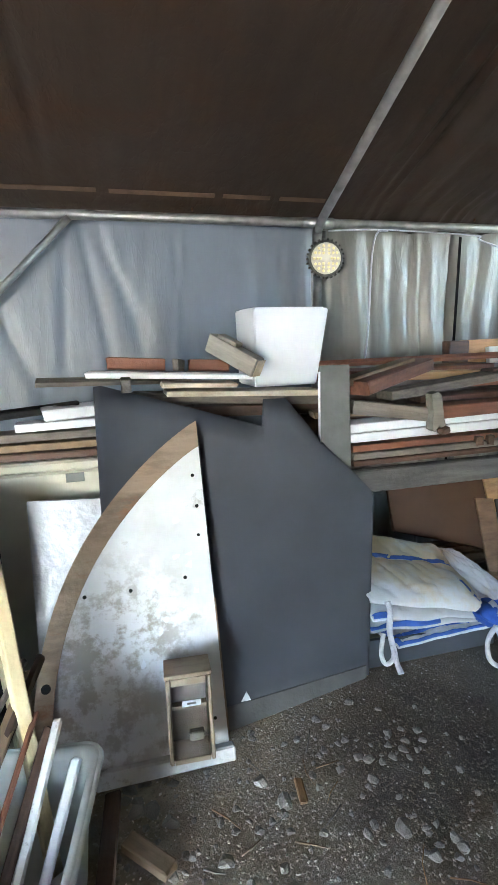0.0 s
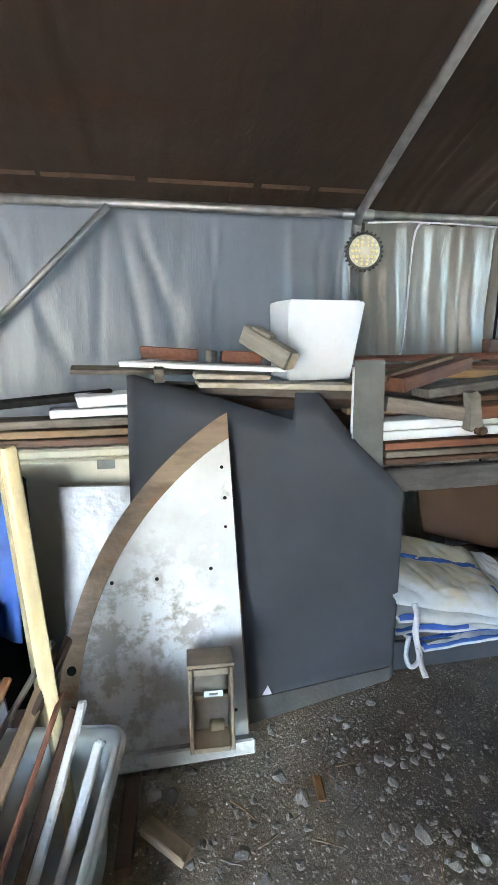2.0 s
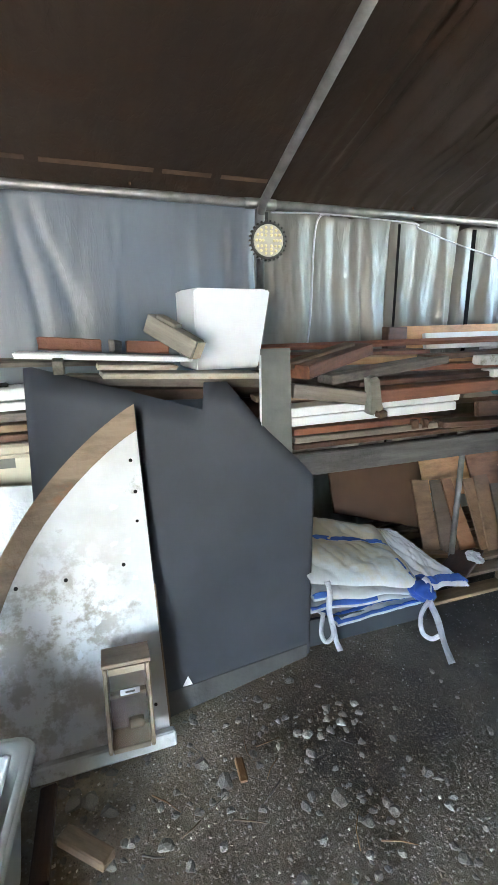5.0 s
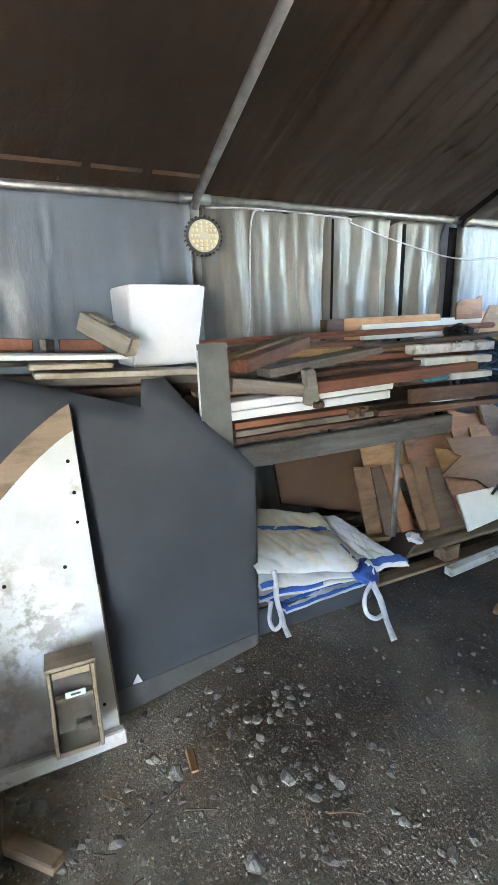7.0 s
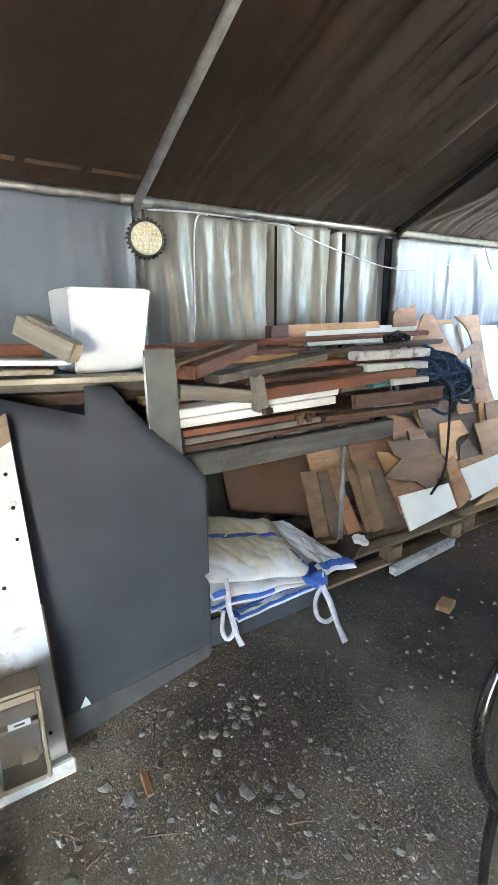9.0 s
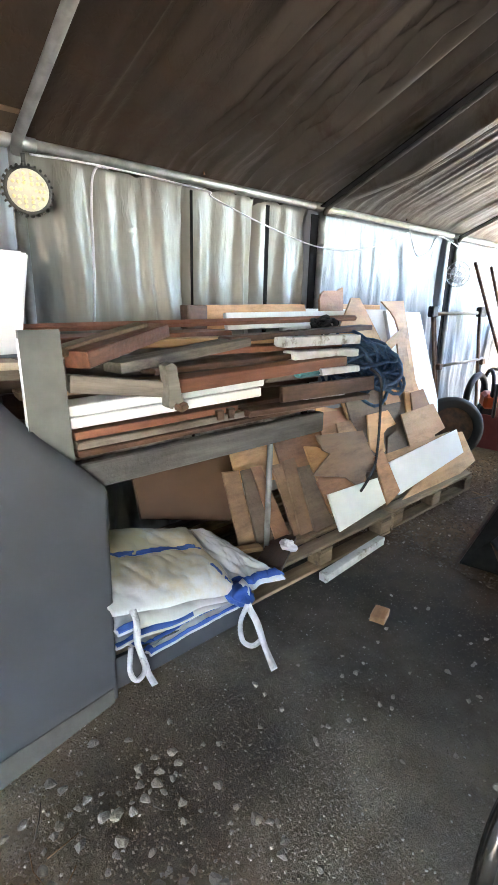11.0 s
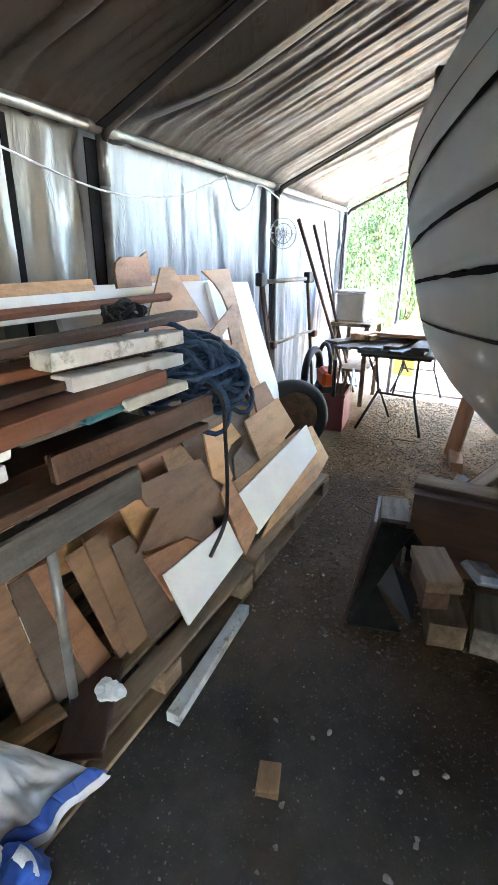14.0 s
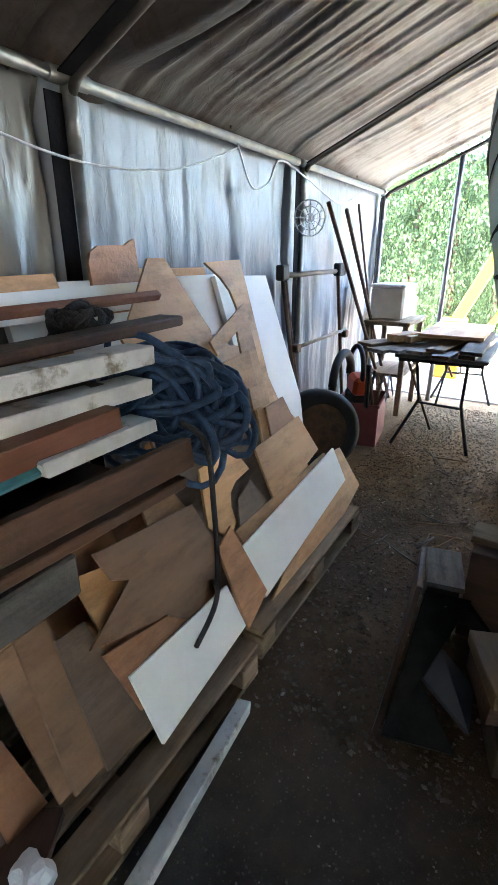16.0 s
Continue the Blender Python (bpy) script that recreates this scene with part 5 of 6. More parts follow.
PLY = "plywood offcuts"
WHT, PL, RED, DRK, DUL = M_FOAM, M_PLY, M_PLYRED, M_PLYDARK, M_PLYDULL
for lab, pts, y0, mt in (
    ("white faced board, stood low", [(3.03, 0.36), (3.53, 0.35), (3.53, 0.2), (3.03, 0.16)], 2.71, WHT),
    ("orange plywood strip", [(3.56, 0.47), (3.677, 0.504), (3.71, 0.235), (3.528, 0.19)], 2.7, RED),
    ("red-brown plywood offcut", [(3.0, 0.43), (3.281, 0.39), (3.355, 0.316), (3.03, 0.25)], 2.735, RED),
    ("red-brown plywood offcut", [(3.28, 0.76), (3.515, 0.74), (3.64, 0.587), (3.261, 0.6)], 2.83, RED),
    ("large grimy brown plywood offcut", [(3.103, 0.669), (3.555, 0.632), (3.601, 0.366), (3.457, 0.4), (3.352, 0.32), (3.241, 0.409), (2.967, 0.473), (3.175, 0.556), (3.121, 0.585)], 2.72, DUL),
    ("long white faced board", [(3.7, 0.41), (4.74, 0.47), (4.72, 0.3), (3.7, 0.21)], 2.71, WHT),
    ("square plywood panel", [(4.09, 0.66), (4.58, 0.68), (4.63, 0.49), (4.06, 0.42)], 2.745, PL),
    ("plywood strip", [(3.75, 0.16), (4.76, 0.44), (4.86, 0.43), (4.9, 0.2), (4.6, 0.16)], 2.735, PL),
    ("narrow plywood strip", [(3.73, 0.45), (4.67, 0.46), (4.66, 0.38), (3.76, 0.33)], 2.74, PL),
    ("plywood offcut", [(4.3, 0.84), (4.51, 0.8), (4.66, 0.6), (4.2, 0.5)], 2.80, PL),
    ("plywood panel at the back", [(3.75, 1.0), (4.25, 1.02), (4.3, 0.3), (3.7, 0.25)], 2.89, RED),
    ("plywood panel at the back", [(4.2, 1.1), (4.7, 1.0), (4.7, 0.2), (4.1, 0.2)], 2.91, PL),
    ("pale plywood strip with a sawn edge", [(2.829, 0.559), (2.924, 0.56), (2.99, 0.18), (2.79, 0.18)], 2.79, DUL),
    ("grimy plywood strip", [(2.911, 0.517), (3.009, 0.512), (3.06, 0.18), (2.88, 0.18)], 2.765, DRK),
    ("grimy plywood strip", [(2.754, 0.545), (2.838, 0.543), (2.86, 0.18), (2.756, 0.18)], 2.81, DUL),
    ("orange plywood strip", [(2.62, 0.556), (2.69, 0.548), (2.74, 0.19), (2.63, 0.19)], 2.83, RED),
    ("grimy plywood strip", [(2.549, 0.551), (2.639, 0.548), (2.63, 0.19), (2.51, 0.19)], 2.84, DRK),
    ("grimy plywood strip", [(2.44, 0.56), (2.549, 0.548), (2.51, 0.2), (2.40, 0.2)], 2.86, DUL),
    ("small plywood offcut", [(3.05, 0.6), (3.156, 0.58), (3.245, 0.526), (3.056, 0.4)], 2.80, PL),
    ("red-brown plywood back panel", [(2.9, 0.74), (3.75, 0.74), (3.75, 0.2), (2.9, 0.2)], 2.90, RED),
    ("plywood offcut", [(3.3, 0.8), (3.5, 0.75), (3.55, 0.55), (3.3, 0.5)], 2.84, PL),
    ("plywood offcut", [(3.56, 0.82), (3.75, 0.86), (3.72, 0.5), (3.6, 0.45)], 2.83, PL),
    ("yellow plywood panel", [(2.58, 0.72), (3.16, 0.7), (3.08, 0.46), (2.87, 0.42), (2.56, 0.46)], 2.93, PL),
):
    leaning("plywood_offcut", lab + ", leaning on the pile", "plywood", pts, y0, mt, group=PLY)
for lab, pts, y0, k, mt in (
    ("tall pointed plywood offcut", [(3.85, 1.48), (3.95, 1.48), (4.09, 1.18), (4.0, 0.86), (3.67, 0.9), (3.56, 1.21)], 2.82, 0.42, PL),
    ("tall plywood offcut with a curved cut", [(4.25, 1.46), (4.57, 1.47), (4.40, 0.6), (4.2, 0.6), (4.35, 1.11), (4.39, 1.25), (4.38, 1.33), (4.34, 1.39)], 2.84, 0.42, PL),
    ("diagonal plywood strip", [(4.4, 1.27), (4.41, 1.21), (4.05, 1.08), (4.03, 1.14)], 2.80, 0.42, PL),
    ("small plywood square", [(4.06, 1.05), (4.29, 1.07), (4.26, 0.91), (4.02, 0.92)], 2.79, 0.42, PL),
    ("brown plywood strip", [(3.94, 1.16), (4.04, 1.17), (4.16, 0.74), (3.96, 0.74)], 2.83, 0.42, RED),
    ("pale plywood strip", [(4.31, 1.22), (4.43, 1.23), (4.36, 0.8), (4.2, 0.8)], 2.82, 0.42, PL),
    ("brown plywood offcut", [(4.31, 0.79), (4.5, 0.8), (4.54, 0.62), (4.24, 0.58)], 2.80, 0.45, RED),
    ("plywood offcut with a rounded notch", [(3.68, 0.71), (3.93, 0.71), (3.98, 0.61), (3.86, 0.6), (3.80, 0.575), (3.77, 0.53), (3.76, 0.47), (3.69, 0.44), (3.6, 0.52)], 2.76, 0.5, PL),
    ("grimy plywood wedge", [(3.83, 0.54), (3.95, 0.57), (4.01, 0.47), (3.74, 0.4)], 2.76, 0.5, DRK),
    ("pale plywood corner", [(3.38, 0.69), (3.53, 0.69), (3.58, 0.58), (3.36, 0.56)], 2.80, 0.5, PL),
    ("dark plywood backing", [(3.55, 0.98), (4.4, 0.98), (4.45, 0.2), (3.6, 0.2)], 2.87, 0.42, DRK),
):
    leaning("plywood_offcut", lab + ", leaning on the pile", "plywood", pts, y0, mt, k=k, group=PLY)
card = leaning("cardboard_sheet", "folded brown cardboard with a paper label", "cardboard", [(2.02, 0.62), (2.67, 0.62), (2.6, 0.22), (2.0, 0.38)], 3.06, M_CARD, th=0.02)
part("paper_label", box_bm(0.07, 0.1, 0.002, 0, at=(0.27, 0.13, 0.002)), M_WHITE, card, "white paper label")
leaning("foam_sheet", "tall white foam sheet leaning on the wall", "sheet", [(4.5, 1.39), (5.04, 1.375), (5.2, 0.6), (5.16, 0.4), (4.6, 0.4)], 3.5, M_FOAM, z0=1.4, k=0.25, th=0.03)
leaning("foam_board", "long white foam board lying on edge on the pile", "board", [(2.75, 1.28), (3.95, 1.29), (3.95, 1.39), (2.75, 1.375)], 3.42, M_FOAM, z0=1.3, k=0.2, th=0.03)
leaning("foam_board", "white foam board behind the timber", "board", [(3.3, 1.1), (4.62, 1.1), (4.62, 1.395), (3.3, 1.4)], 3.54, M_FOAM, z0=1.4, k=0.25, th=0.03)
leaning("pine_board", "pine board on edge behind the foam", "board", [(2.55, 1.28), (3.55, 1.28), (3.5, 1.43), (2.6, 1.415)], 3.49, M_PLY, z0=1.3, k=0.1, th=0.018)
leaning("arched_board", "red plywood board with a rounded top", "board", [(3.69, 1.1), (3.69, 1.46), (3.705, 1.5), (3.75, 1.525), (3.9, 1.53), (3.93, 1.545), (3.96, 1.555), (3.965, 1.1)], 3.52, M_PLYRED, z0=1.4, k=0.1, th=0.015)
plank("brown boxed timber end", (2.47, 3.46, 1.35), (2.62, 3.48, 1.35), 0.06, 0.13, M_DARKWOOD, "board", "board")
plank("pale board under the arch", (3.98, 3.56, 1.41), (4.5, 3.57, 1.405), 0.03, 0.05, M_PLY, "board", "board")


def coil(name, label, centre, n, size, spread, r, material, seed, face=(-0.55, -0.6, 0.58)):
    """A heap of rope loops thrown down, each loop about one way up."""
    rnd = random.Random(seed)
    th = thing(name, label, "rope")
    for k in range(n):
        nrm = (Vector(face) + Vector((rnd.uniform(-0.26, 0.26), rnd.uniform(-0.26, 0.26), rnd.uniform(-0.3, 0.3)))).normalized()
        e1 = Vector((0.8, 0.1, -0.5))
        e1 = (e1 - nrm * e1.dot(nrm)).normalized()
        e1.rotate(Matrix.Rotation(rnd.gauss(0, 0.55), 3, nrm))
        e2 = nrm.cross(e1)
        c = Vector(centre) + Vector((rnd.gauss(0, 1) * spread[0], rnd.gauss(0, 1) * spread[1], rnd.gauss(0, 1) * spread[2]))
        ra, rb = size * rnd.uniform(0.55, 1.0), size * rnd.uniform(0.3, 0.72)
        ph, turns, pts = rnd.uniform(0, 6), 1.0, []
        for i in range(26):
            a = 2 * math.pi * i / 26
            w = 1 + 0.12 * math.sin(3 * a + ph) + 0.07 * math.sin(5 * a + 2 * ph)
            p = c + e1 * ra * w * math.cos(a) + e2 * rb * w * math.sin(a) + nrm * 0.02 * math.sin(2 * a + ph)
            p.z -= 0.35 * max(0.0, p.x - centre[0] - 0.05)
            pts.append(p)
        part("loop", tube_bm(pts, r, 8, closed=True), material, th, smooth=True)
    return th


rope = coil("rope_coil", "heap of dark blue rope thrown over the board ends", (3.35, 2.85, 1.1), 44, 0.19, (0.06, 0.04, 0.035), 0.0105, M_ROPE, 3)
coil("rope_coil", "small coil of black rope", (3.25, 3.12, 1.315), 8, 0.07, (0.04, 0.02, 0.01), 0.011, M_BLACKROPE, 5)
cable("rope_tail", "dark rope end hanging down over the plywood", [(3.2, 2.72, 1.1), (3.23, 2.665, 1.04), (3.25, 2.66, 0.85), (3.26, 2.66, 0.65), (3.27, 2.68, 0.5), (3.22, 2.72, 0.36)], 0.0085, M_BLACKROPE)
cable("rope_tail", "loose black rope end", [(3.5, 2.85, 1.08), (3.62, 2.8, 1.0), (3.7, 2.82, 0.96), (3.72, 2.88, 1.02), (3.66, 2.92, 1.06)], 0.011, M_BLACKROPE)
tagged(part("blue_rag", box_bm(0.22, 0.08, 0.03, 0.012, at=(2.78, 2.8, 1.10), rot=pose(0, 0, 0, 0, 0, 3)), plain("teal_cloth", (0.06, 0.22, 0.26))), "crumpled teal cloth between the boards", "cloth")
plank("flaking white board end", (2.82, 2.79, 1.105), (3.15, 2.8, 1.1), 0.09, 0.035, M_WHITEWOOD)

# ---- under the boat ----
UB = "blocks under the boat"
for lab, a, b, w, h, mt in (
    ("dark timber block under a block", (3.62, 1.855, 0.19), (3.84, 1.94, 0.19), 0.11, 0.12, M_DARKWOOD),
    ("pale sawn block, grain showing", (3.56, 1.79, 0.065), (3.86, 1.87, 0.065), 0.15, 0.125, M_PALLET),
    ("pale timber block with an end-grain face", (3.575, 1.83, 0.28), (3.83, 1.935, 0.28), 0.15, 0.055, M_PALLET),
    ("grey timber block beside the cradle", (3.58, 1.63, 0.07), (3.84, 1.65, 0.07), 0.13, 0.13, M_GREY),
    ("grey slab on the cradle end", (4.02, 2.115, 0.285), (4.28, 2.17, 0.285), 0.14, 0.025, M_GREY),
    ("dark packing block under the slab", (4.05, 2.125, 0.135), (4.26, 2.165, 0.135), 0.12, 0.265, M_DARKWOOD),
    ("heavy baulk of timber", (4.235, 2.055, 0.205), (4.22, 1.2, 0.205), 0.21, 0.41, M_DARKWOOD),
    ("brown cap board on the baulk", (4.27, 2.07, 0.425), (4.26, 1.3, 0.425), 0.14, 0.03, M_PALLET),
    ("orange-brown prop board", (5.86, 2.0, 0.0), (5.78, 1.9, 0.72), 0.035, 0.13, M_PLYRED),
    ("orange-brown foot of a prop", (5.55, 1.93, 0.04), (5.9, 1.98, 0.04), 0.09, 0.08, M_PLYRED),
    ("broken dark scrap under the hull", (5.0, 1.95, 0.03), (5.35, 1.86, 0.04), 0.09, 0.04, M_DARKWOOD),
    ("broken dark scrap under the hull", (4.72, 2.0, 0.03), (5.05, 2.03, 0.03), 0.05, 0.03, M_DARKWOOD),
    ("split pale scrap under the hull", (4.75, 1.86, 0.06), (4.98, 1.78, 0.07), 0.05, 0.03, M_PALLET),
    ("prop board under the bilge", (4.62, 1.86, 0.2), (4.6, 1.45, 0.72), 0.3, 0.03, M_PALLET),
    ("keel block", (4.4, 0.33, 0.08), (4.8, 0.33, 0.08), 0.4, 0.16, M_DARKWOOD),
    ("keel block", (6.4, 0.33, 0.08), (6.8, 0.33, 0.08), 0.4, 0.16, M_DARKWOOD),
):
    plank(lab, a, b, w, h, mt, "timber_block", "block", group=UB)
def cradle():
    """A low dark cradle under the bow: a tapered side board, a sloping plate cut in a V, an inner lip."""
    th = thing("boat_cradle", "dark plywood cradle standing under the hull", "cradle")
    def plate(name, pts, label, mt, t=0.018):
        bm = bmesh.new()
        bm.faces.new([bm.verts.new(p) for p in pts])
        ob = part(name, bm, mt, th, label)
        ob.modifiers.new("board", "SOLIDIFY").thickness = t
    plate("side_board", [(3.5, 2.205, 0.0), (4.3, 2.245, 0.0), (4.3, 2.245, 0.27), (4.0, 2.2, 0.27), (3.56, 2.2, 0.03)], "brown tapered side board", M_DARKWOOD)
    plate("plate", [(3.5, 2.19, 0.01), (4.0, 2.185, 0.255), (4.02, 2.02, 0.255), (3.82, 2.085, 0.15), (3.71, 2.12, 0.095), (3.55, 1.97, 0.01)], "black plate cut in a V", M_SEAM)
    plate("end_plate", [(4.0, 2.185, 0.253), (4.02, 2.02, 0.253), (4.1, 1.9, 0.06), (4.12, 2.18, 0.2)], "", M_SEAM)
    plate("lip", [(3.82, 2.085, 0.16), (3.71, 2.12, 0.105), (3.66, 1.95, 0.0), (3.83, 1.96, 0.04)], "dark grey inner lip", M_SHEET)
    for x, y, z in ((4.0, 2.15, 0.262), (3.96, 2.1, 0.245), (3.9, 2.15, 0.21), (3.8, 2.16, 0.165)):
        part("nail", tube_bm([(x, y, z - 0.01), (x, y, z + 0.004)], 0.005, 6), M_DARKSTEEL, th)


cradle()
tagged(part("plastic_bag", box_bm(0.2, 0.14, 0.05, 0.02, at=(3.95, 1.69, 0.16), rot=pose(0, 0, 0, 10, 8, 25)), plain("pale_blue_plastic", (0.45, 0.55, 0.65), (0.2, 0.3, 0.4), 0.25, 0, 14, 0.8, 20)), "crumpled clear blue plastic bag", "bag")


def pipe_stand():
    """A bent chromed pipe frame standing free on the floor beside the path."""
    th = thing("pipe_frame", "bent dark chromed pipe frame standing on the floor", "frame")
    def bend(pts):
        out, n = [], len(pts)
        for i in range(n - 1):
            p0, p1, p2, p3 = (Vector(pts[max(0, min(n - 1, i + k))]) for k in (-1, 0, 1, 2))
            for j in range(8):
                t = j / 8
                out.append(0.5 * (2 * p1 + (p2 - p0) * t + (2 * p0 - 5 * p1 + 4 * p2 - p3) * t * t + (3 * p1 - p0 - 3 * p2 + p3) * t**3))
        return out + [Vector(pts[-1])]
    for dx in (0.0, 0.34):
        part("arm", tube_bm(bend([(1.5 + dx, 1.27, 0.9), (1.44 + dx, 1.28, 0.845), (1.41 + dx, 1.28, 0.77), (1.412 + dx, 1.28, 0.69), (1.453 + dx, 1.28, 0.585), (1.53 + dx, 1.26, 0.47), (1.64 + dx, 1.2, 0.4)]), 0.0125, 12), M_DARKCHROME, th, smooth=True)
        part("leg", tube_bm(bend([(1.497 + dx, 1.275, 0.515), (1.495 + dx, 1.278, 0.394), (1.506 + dx, 1.28, 0.275), (1.515 + dx, 1.28, 0.14), (1.52 + dx, 1.28, 0.0)]), 0.0105, 12), M_DARKCHROME, th, smooth=True)
    for p, q in (((1.5, 1.27, 0.9), (1.84, 1.27, 0.9)), ((1.64, 1.2, 0.4), (1.98, 1.2, 0.4)), ((1.515, 1.28, 0.14), (1.855, 1.28, 0.14))):
        part("cross_bar", tube_bm([p, q], 0.01, 10), M_DARKCHROME, th, smooth=True)
    for x in (1.64, 1.98):
        part("rear_leg", tube_bm([(x, 1.2, 0.4), (x + 0.03, 1.1, 0.0)], 0.0105, 10), M_DARKCHROME, th, smooth=True)


pipe_stand()

# ---- the far end ----
def tyre():
    th = thing("car_wheel", "worn black tyre on a rusty rim, leaning at the wall", "wheel", Matrix.Translation((5.44, 3.255, 0.3)) @ pose(0, 0, 0, 78, 0, -52))
    prof = [(0.19, -0.08), (0.25, -0.095), (0.285, -0.08), (0.295, -0.05), (0.295, 0.05), (0.285, 0.08), (0.25, 0.095), (0.19, 0.08)]
    bm = bmesh.new()
    seg = 40
    rings = [[bm.verts.new((r * math.cos(2 * math.pi * k / seg), r * math.sin(2 * math.pi * k / seg), z)) for k in range(seg)] for r, z in prof]
    for a, b in zip(rings, rings[1:]):
        for k in range(seg):
            bm.faces.new((a[k], a[(k + 1) % seg], b[(k + 1) % seg], b[k]))
    part("tyre", bm, M_BLACK, th, smooth=True)
    rim = part("rim", lathe_bm([(0.195, -0.075), (0.19, -0.03), (0.12, -0.01), (0.06, 0.02), (0.12, 0.03), (0.19, 0.05), (0.195, 0.075)], 32), M_RUST, th, smooth=True)
    for k in range(8):
        a = 2 * math.pi * k / 8
        for zz in (0.042, ):
            part("rim_hole", tube_bm([(0.14 * math.cos(a), 0.14 * math.sin(a), 0.03), (0.14 * math.cos(a), 0.14 * math.sin(a), 0.045)], 0.016, 10), M_SEAM, rim)
    part("hub", tube_bm([(0, 0, 0.01), (0, 0, 0.06)], 0.035, 14), M_RUST, th)


tyre()


def crate():
    th = thing("red_crate", "faded red plastic crate crammed with tools and cables", "crate", pose(6.27, 3.2, 0, 0, 0, 8))
    w, d, h, t = 0.5, 0.34, 0.36, 0.01
    part("wall", box_bm(w, t, h, 0.003, at=(0, -d / 2, h / 2)), M_CRATE, th)
    part("wall", box_bm(w, t, h, 0.003, at=(0, d / 2, h / 2)), M_CRATE, th)
    part("wall", box_bm(t, d - t, h, 0.003, at=(-w / 2 + t / 2, 0, h / 2)), M_CRATE, th)
    part("wall", box_bm(t, d - t, h, 0.003, at=(w / 2 - t / 2, 0, h / 2)), M_CRATE, th)
    part("floor", box_bm(w - 2 * t, d - t, t, 0, at=(0, 0, 0.01)), M_CRATE, th)
    for y in (-d / 2 - 0.008, d / 2 + 0.008):
        part("rim", box_bm(w + 0.03, 0.014, 0.025, 0.004, at=(0, y, h - 0.012)), M_CRATE, th)
    cs = thing("chainsaw", "orange and black chainsaw stood in a crate", "chainsaw", pose(6.12, 3.2, 0.5, 0, -10, 40) @ Matrix.Scale(1.15, 4))
    part("body", box_bm(0.16, 0.12, 0.14, 0.025), M_ORANGE, cs)
    part("engine_cover", box_bm(0.12, 0.13, 0.1, 0.02, at=(0.02, 0, -0.1)), M_BLACK, cs)
    part("handle", tube_bm([(0.08 + 0.14 * math.cos(a), 0, 0.05 + 0.2 * math.sin(a)) for a in [0.2 * i - 0.3 for i in range(19)]], 0.018, 8), M_BLACK, cs, smooth=True)
    part("guard", box_bm(0.05, 0.02, 0.3, 0.006, at=(-0.16, 0, 0.05), rot=pose(0, 0, 0, 0, 12, 0)), M_BLACK, cs)
    part("guide_bar", box_bm(0.1, 0.01, 0.26, 0.004, at=(-0.05, 0.04, -0.26)), M_STEEL, cs)
    rnd = random.Random(8)
    for k in range(7):
        x, y = 6.32 + rnd.uniform(-0.05, 0.15), 3.2 + rnd.uniform(-0.12, 0.12)
        plank("old tool handle standing in the crate", (x, y, 0.1), (x + rnd.uniform(-0.1, 0.1), y + rnd.uniform(-0.05, 0.05), 0.5 + rnd.uniform(0, 0.12)), 0.02, 0.02, rnd.choice([M_PALLET, M_DARKSTEEL, M_GREY]), "tool_handle", "tool", group="tools in the crate")
    cable("cable_loop", "grey cable looped over the crate", [(6.2, 2.98, 0.36), (6.22, 2.98, 0.5), (6.32, 3.0, 0.56), (6.4, 3.0, 0.48), (6.42, 2.98, 0.36)], 0.008)
    th2 = thing("push_mower_arch", "black plastic arch of a garden tool behind the crate", "garden tool")
    part("arch", tube_bm([(6.12 + 0.22 * math.cos(a), 3.34, 0.5 + 0.24 * math.sin(a)) for a in [math.pi * i / 16 for i in range(17)]], 0.035, 10), M_BLACK, th2, smooth=True)
    part("stem", tube_bm([(6.34, 3.34, 0.5), (6.34, 3.34, 0.0)], 0.03, 10), M_BLACK, th2)
    part("stem", tube_bm([(5.9, 3.34, 0.5), (5.9, 3.34, 0.0)], 0.03, 10), M_BLACK, th2)


crate()


def trestle():
    th = thing("folding_trestle", "dark metal folding trestle with pale cross bars at the wall", "trestle")
    for x0, x1, y in ((5.4, 5.7, 3.56), (5.47, 5.78, 3.58), (6.28, 6.5, 3.5), (6.36, 6.58, 3.53)):
        part("leg", tube_bm([(x0, y, 1.36), (x1, y - 0.06, 0.0)], 0.016, 8), M_RUST, th, smooth=True)
    part("top_bar", tube_bm([(5.38, 3.56, 1.36), (6.38, 3.5, 1.37)], 0.018, 8), M_GREY, th, smooth=True)
    part("mid_bar", tube_bm([(5.56, 3.52, 0.85), (6.46, 3.47, 0.88)], 0.015, 8), M_GREY, th, smooth=True)
    for x, y in ((5.38, 3.55), (6.3, 3.5), (6.4, 3.52)):
        part("clamp", box_bm(0.1, 0.06, 0.1, 0.01, at=(x, y, 1.38)), M_BLACK, th)
    for x, y in ((5.55, 3.51), (6.42, 3.46)):
        part("joint", box_bm(0.07, 0.06, 0.06, 0.008, at=(x, y, 0.85)), M_RUST, th)


trestle()
for x0, x1, zz in ((6.07, 7.4, 1.86), (6.46, 7.55, 1.84), (6.75, 7.2, 1.9)):
    tagged(part("leaning_pole", tube_bm([(x0, 3.53, zz), (x1, 3.3, 0.02)], 0.017 if zz < 1.9 else 0.01, 8), M_RUST, smooth=True), "rusty pole leaning in the corner", "pole", "leaning poles")
hr = thing("round_fan_guard", "round white wire guard hung on the post", "fan guard", Matrix.Translation((5.68, 3.5, 1.73)) @ pose(0, 0, 0, 90, 0, -42))
for r in (0.03, 0.075, 0.115):
    part("ring", tube_bm([(r * math.cos(2 * math.pi * k / 24), r * math.sin(2 * math.pi * k / 24), 0) for k in range(24)], 0.005, 6, closed=True), M_STRAP, hr)
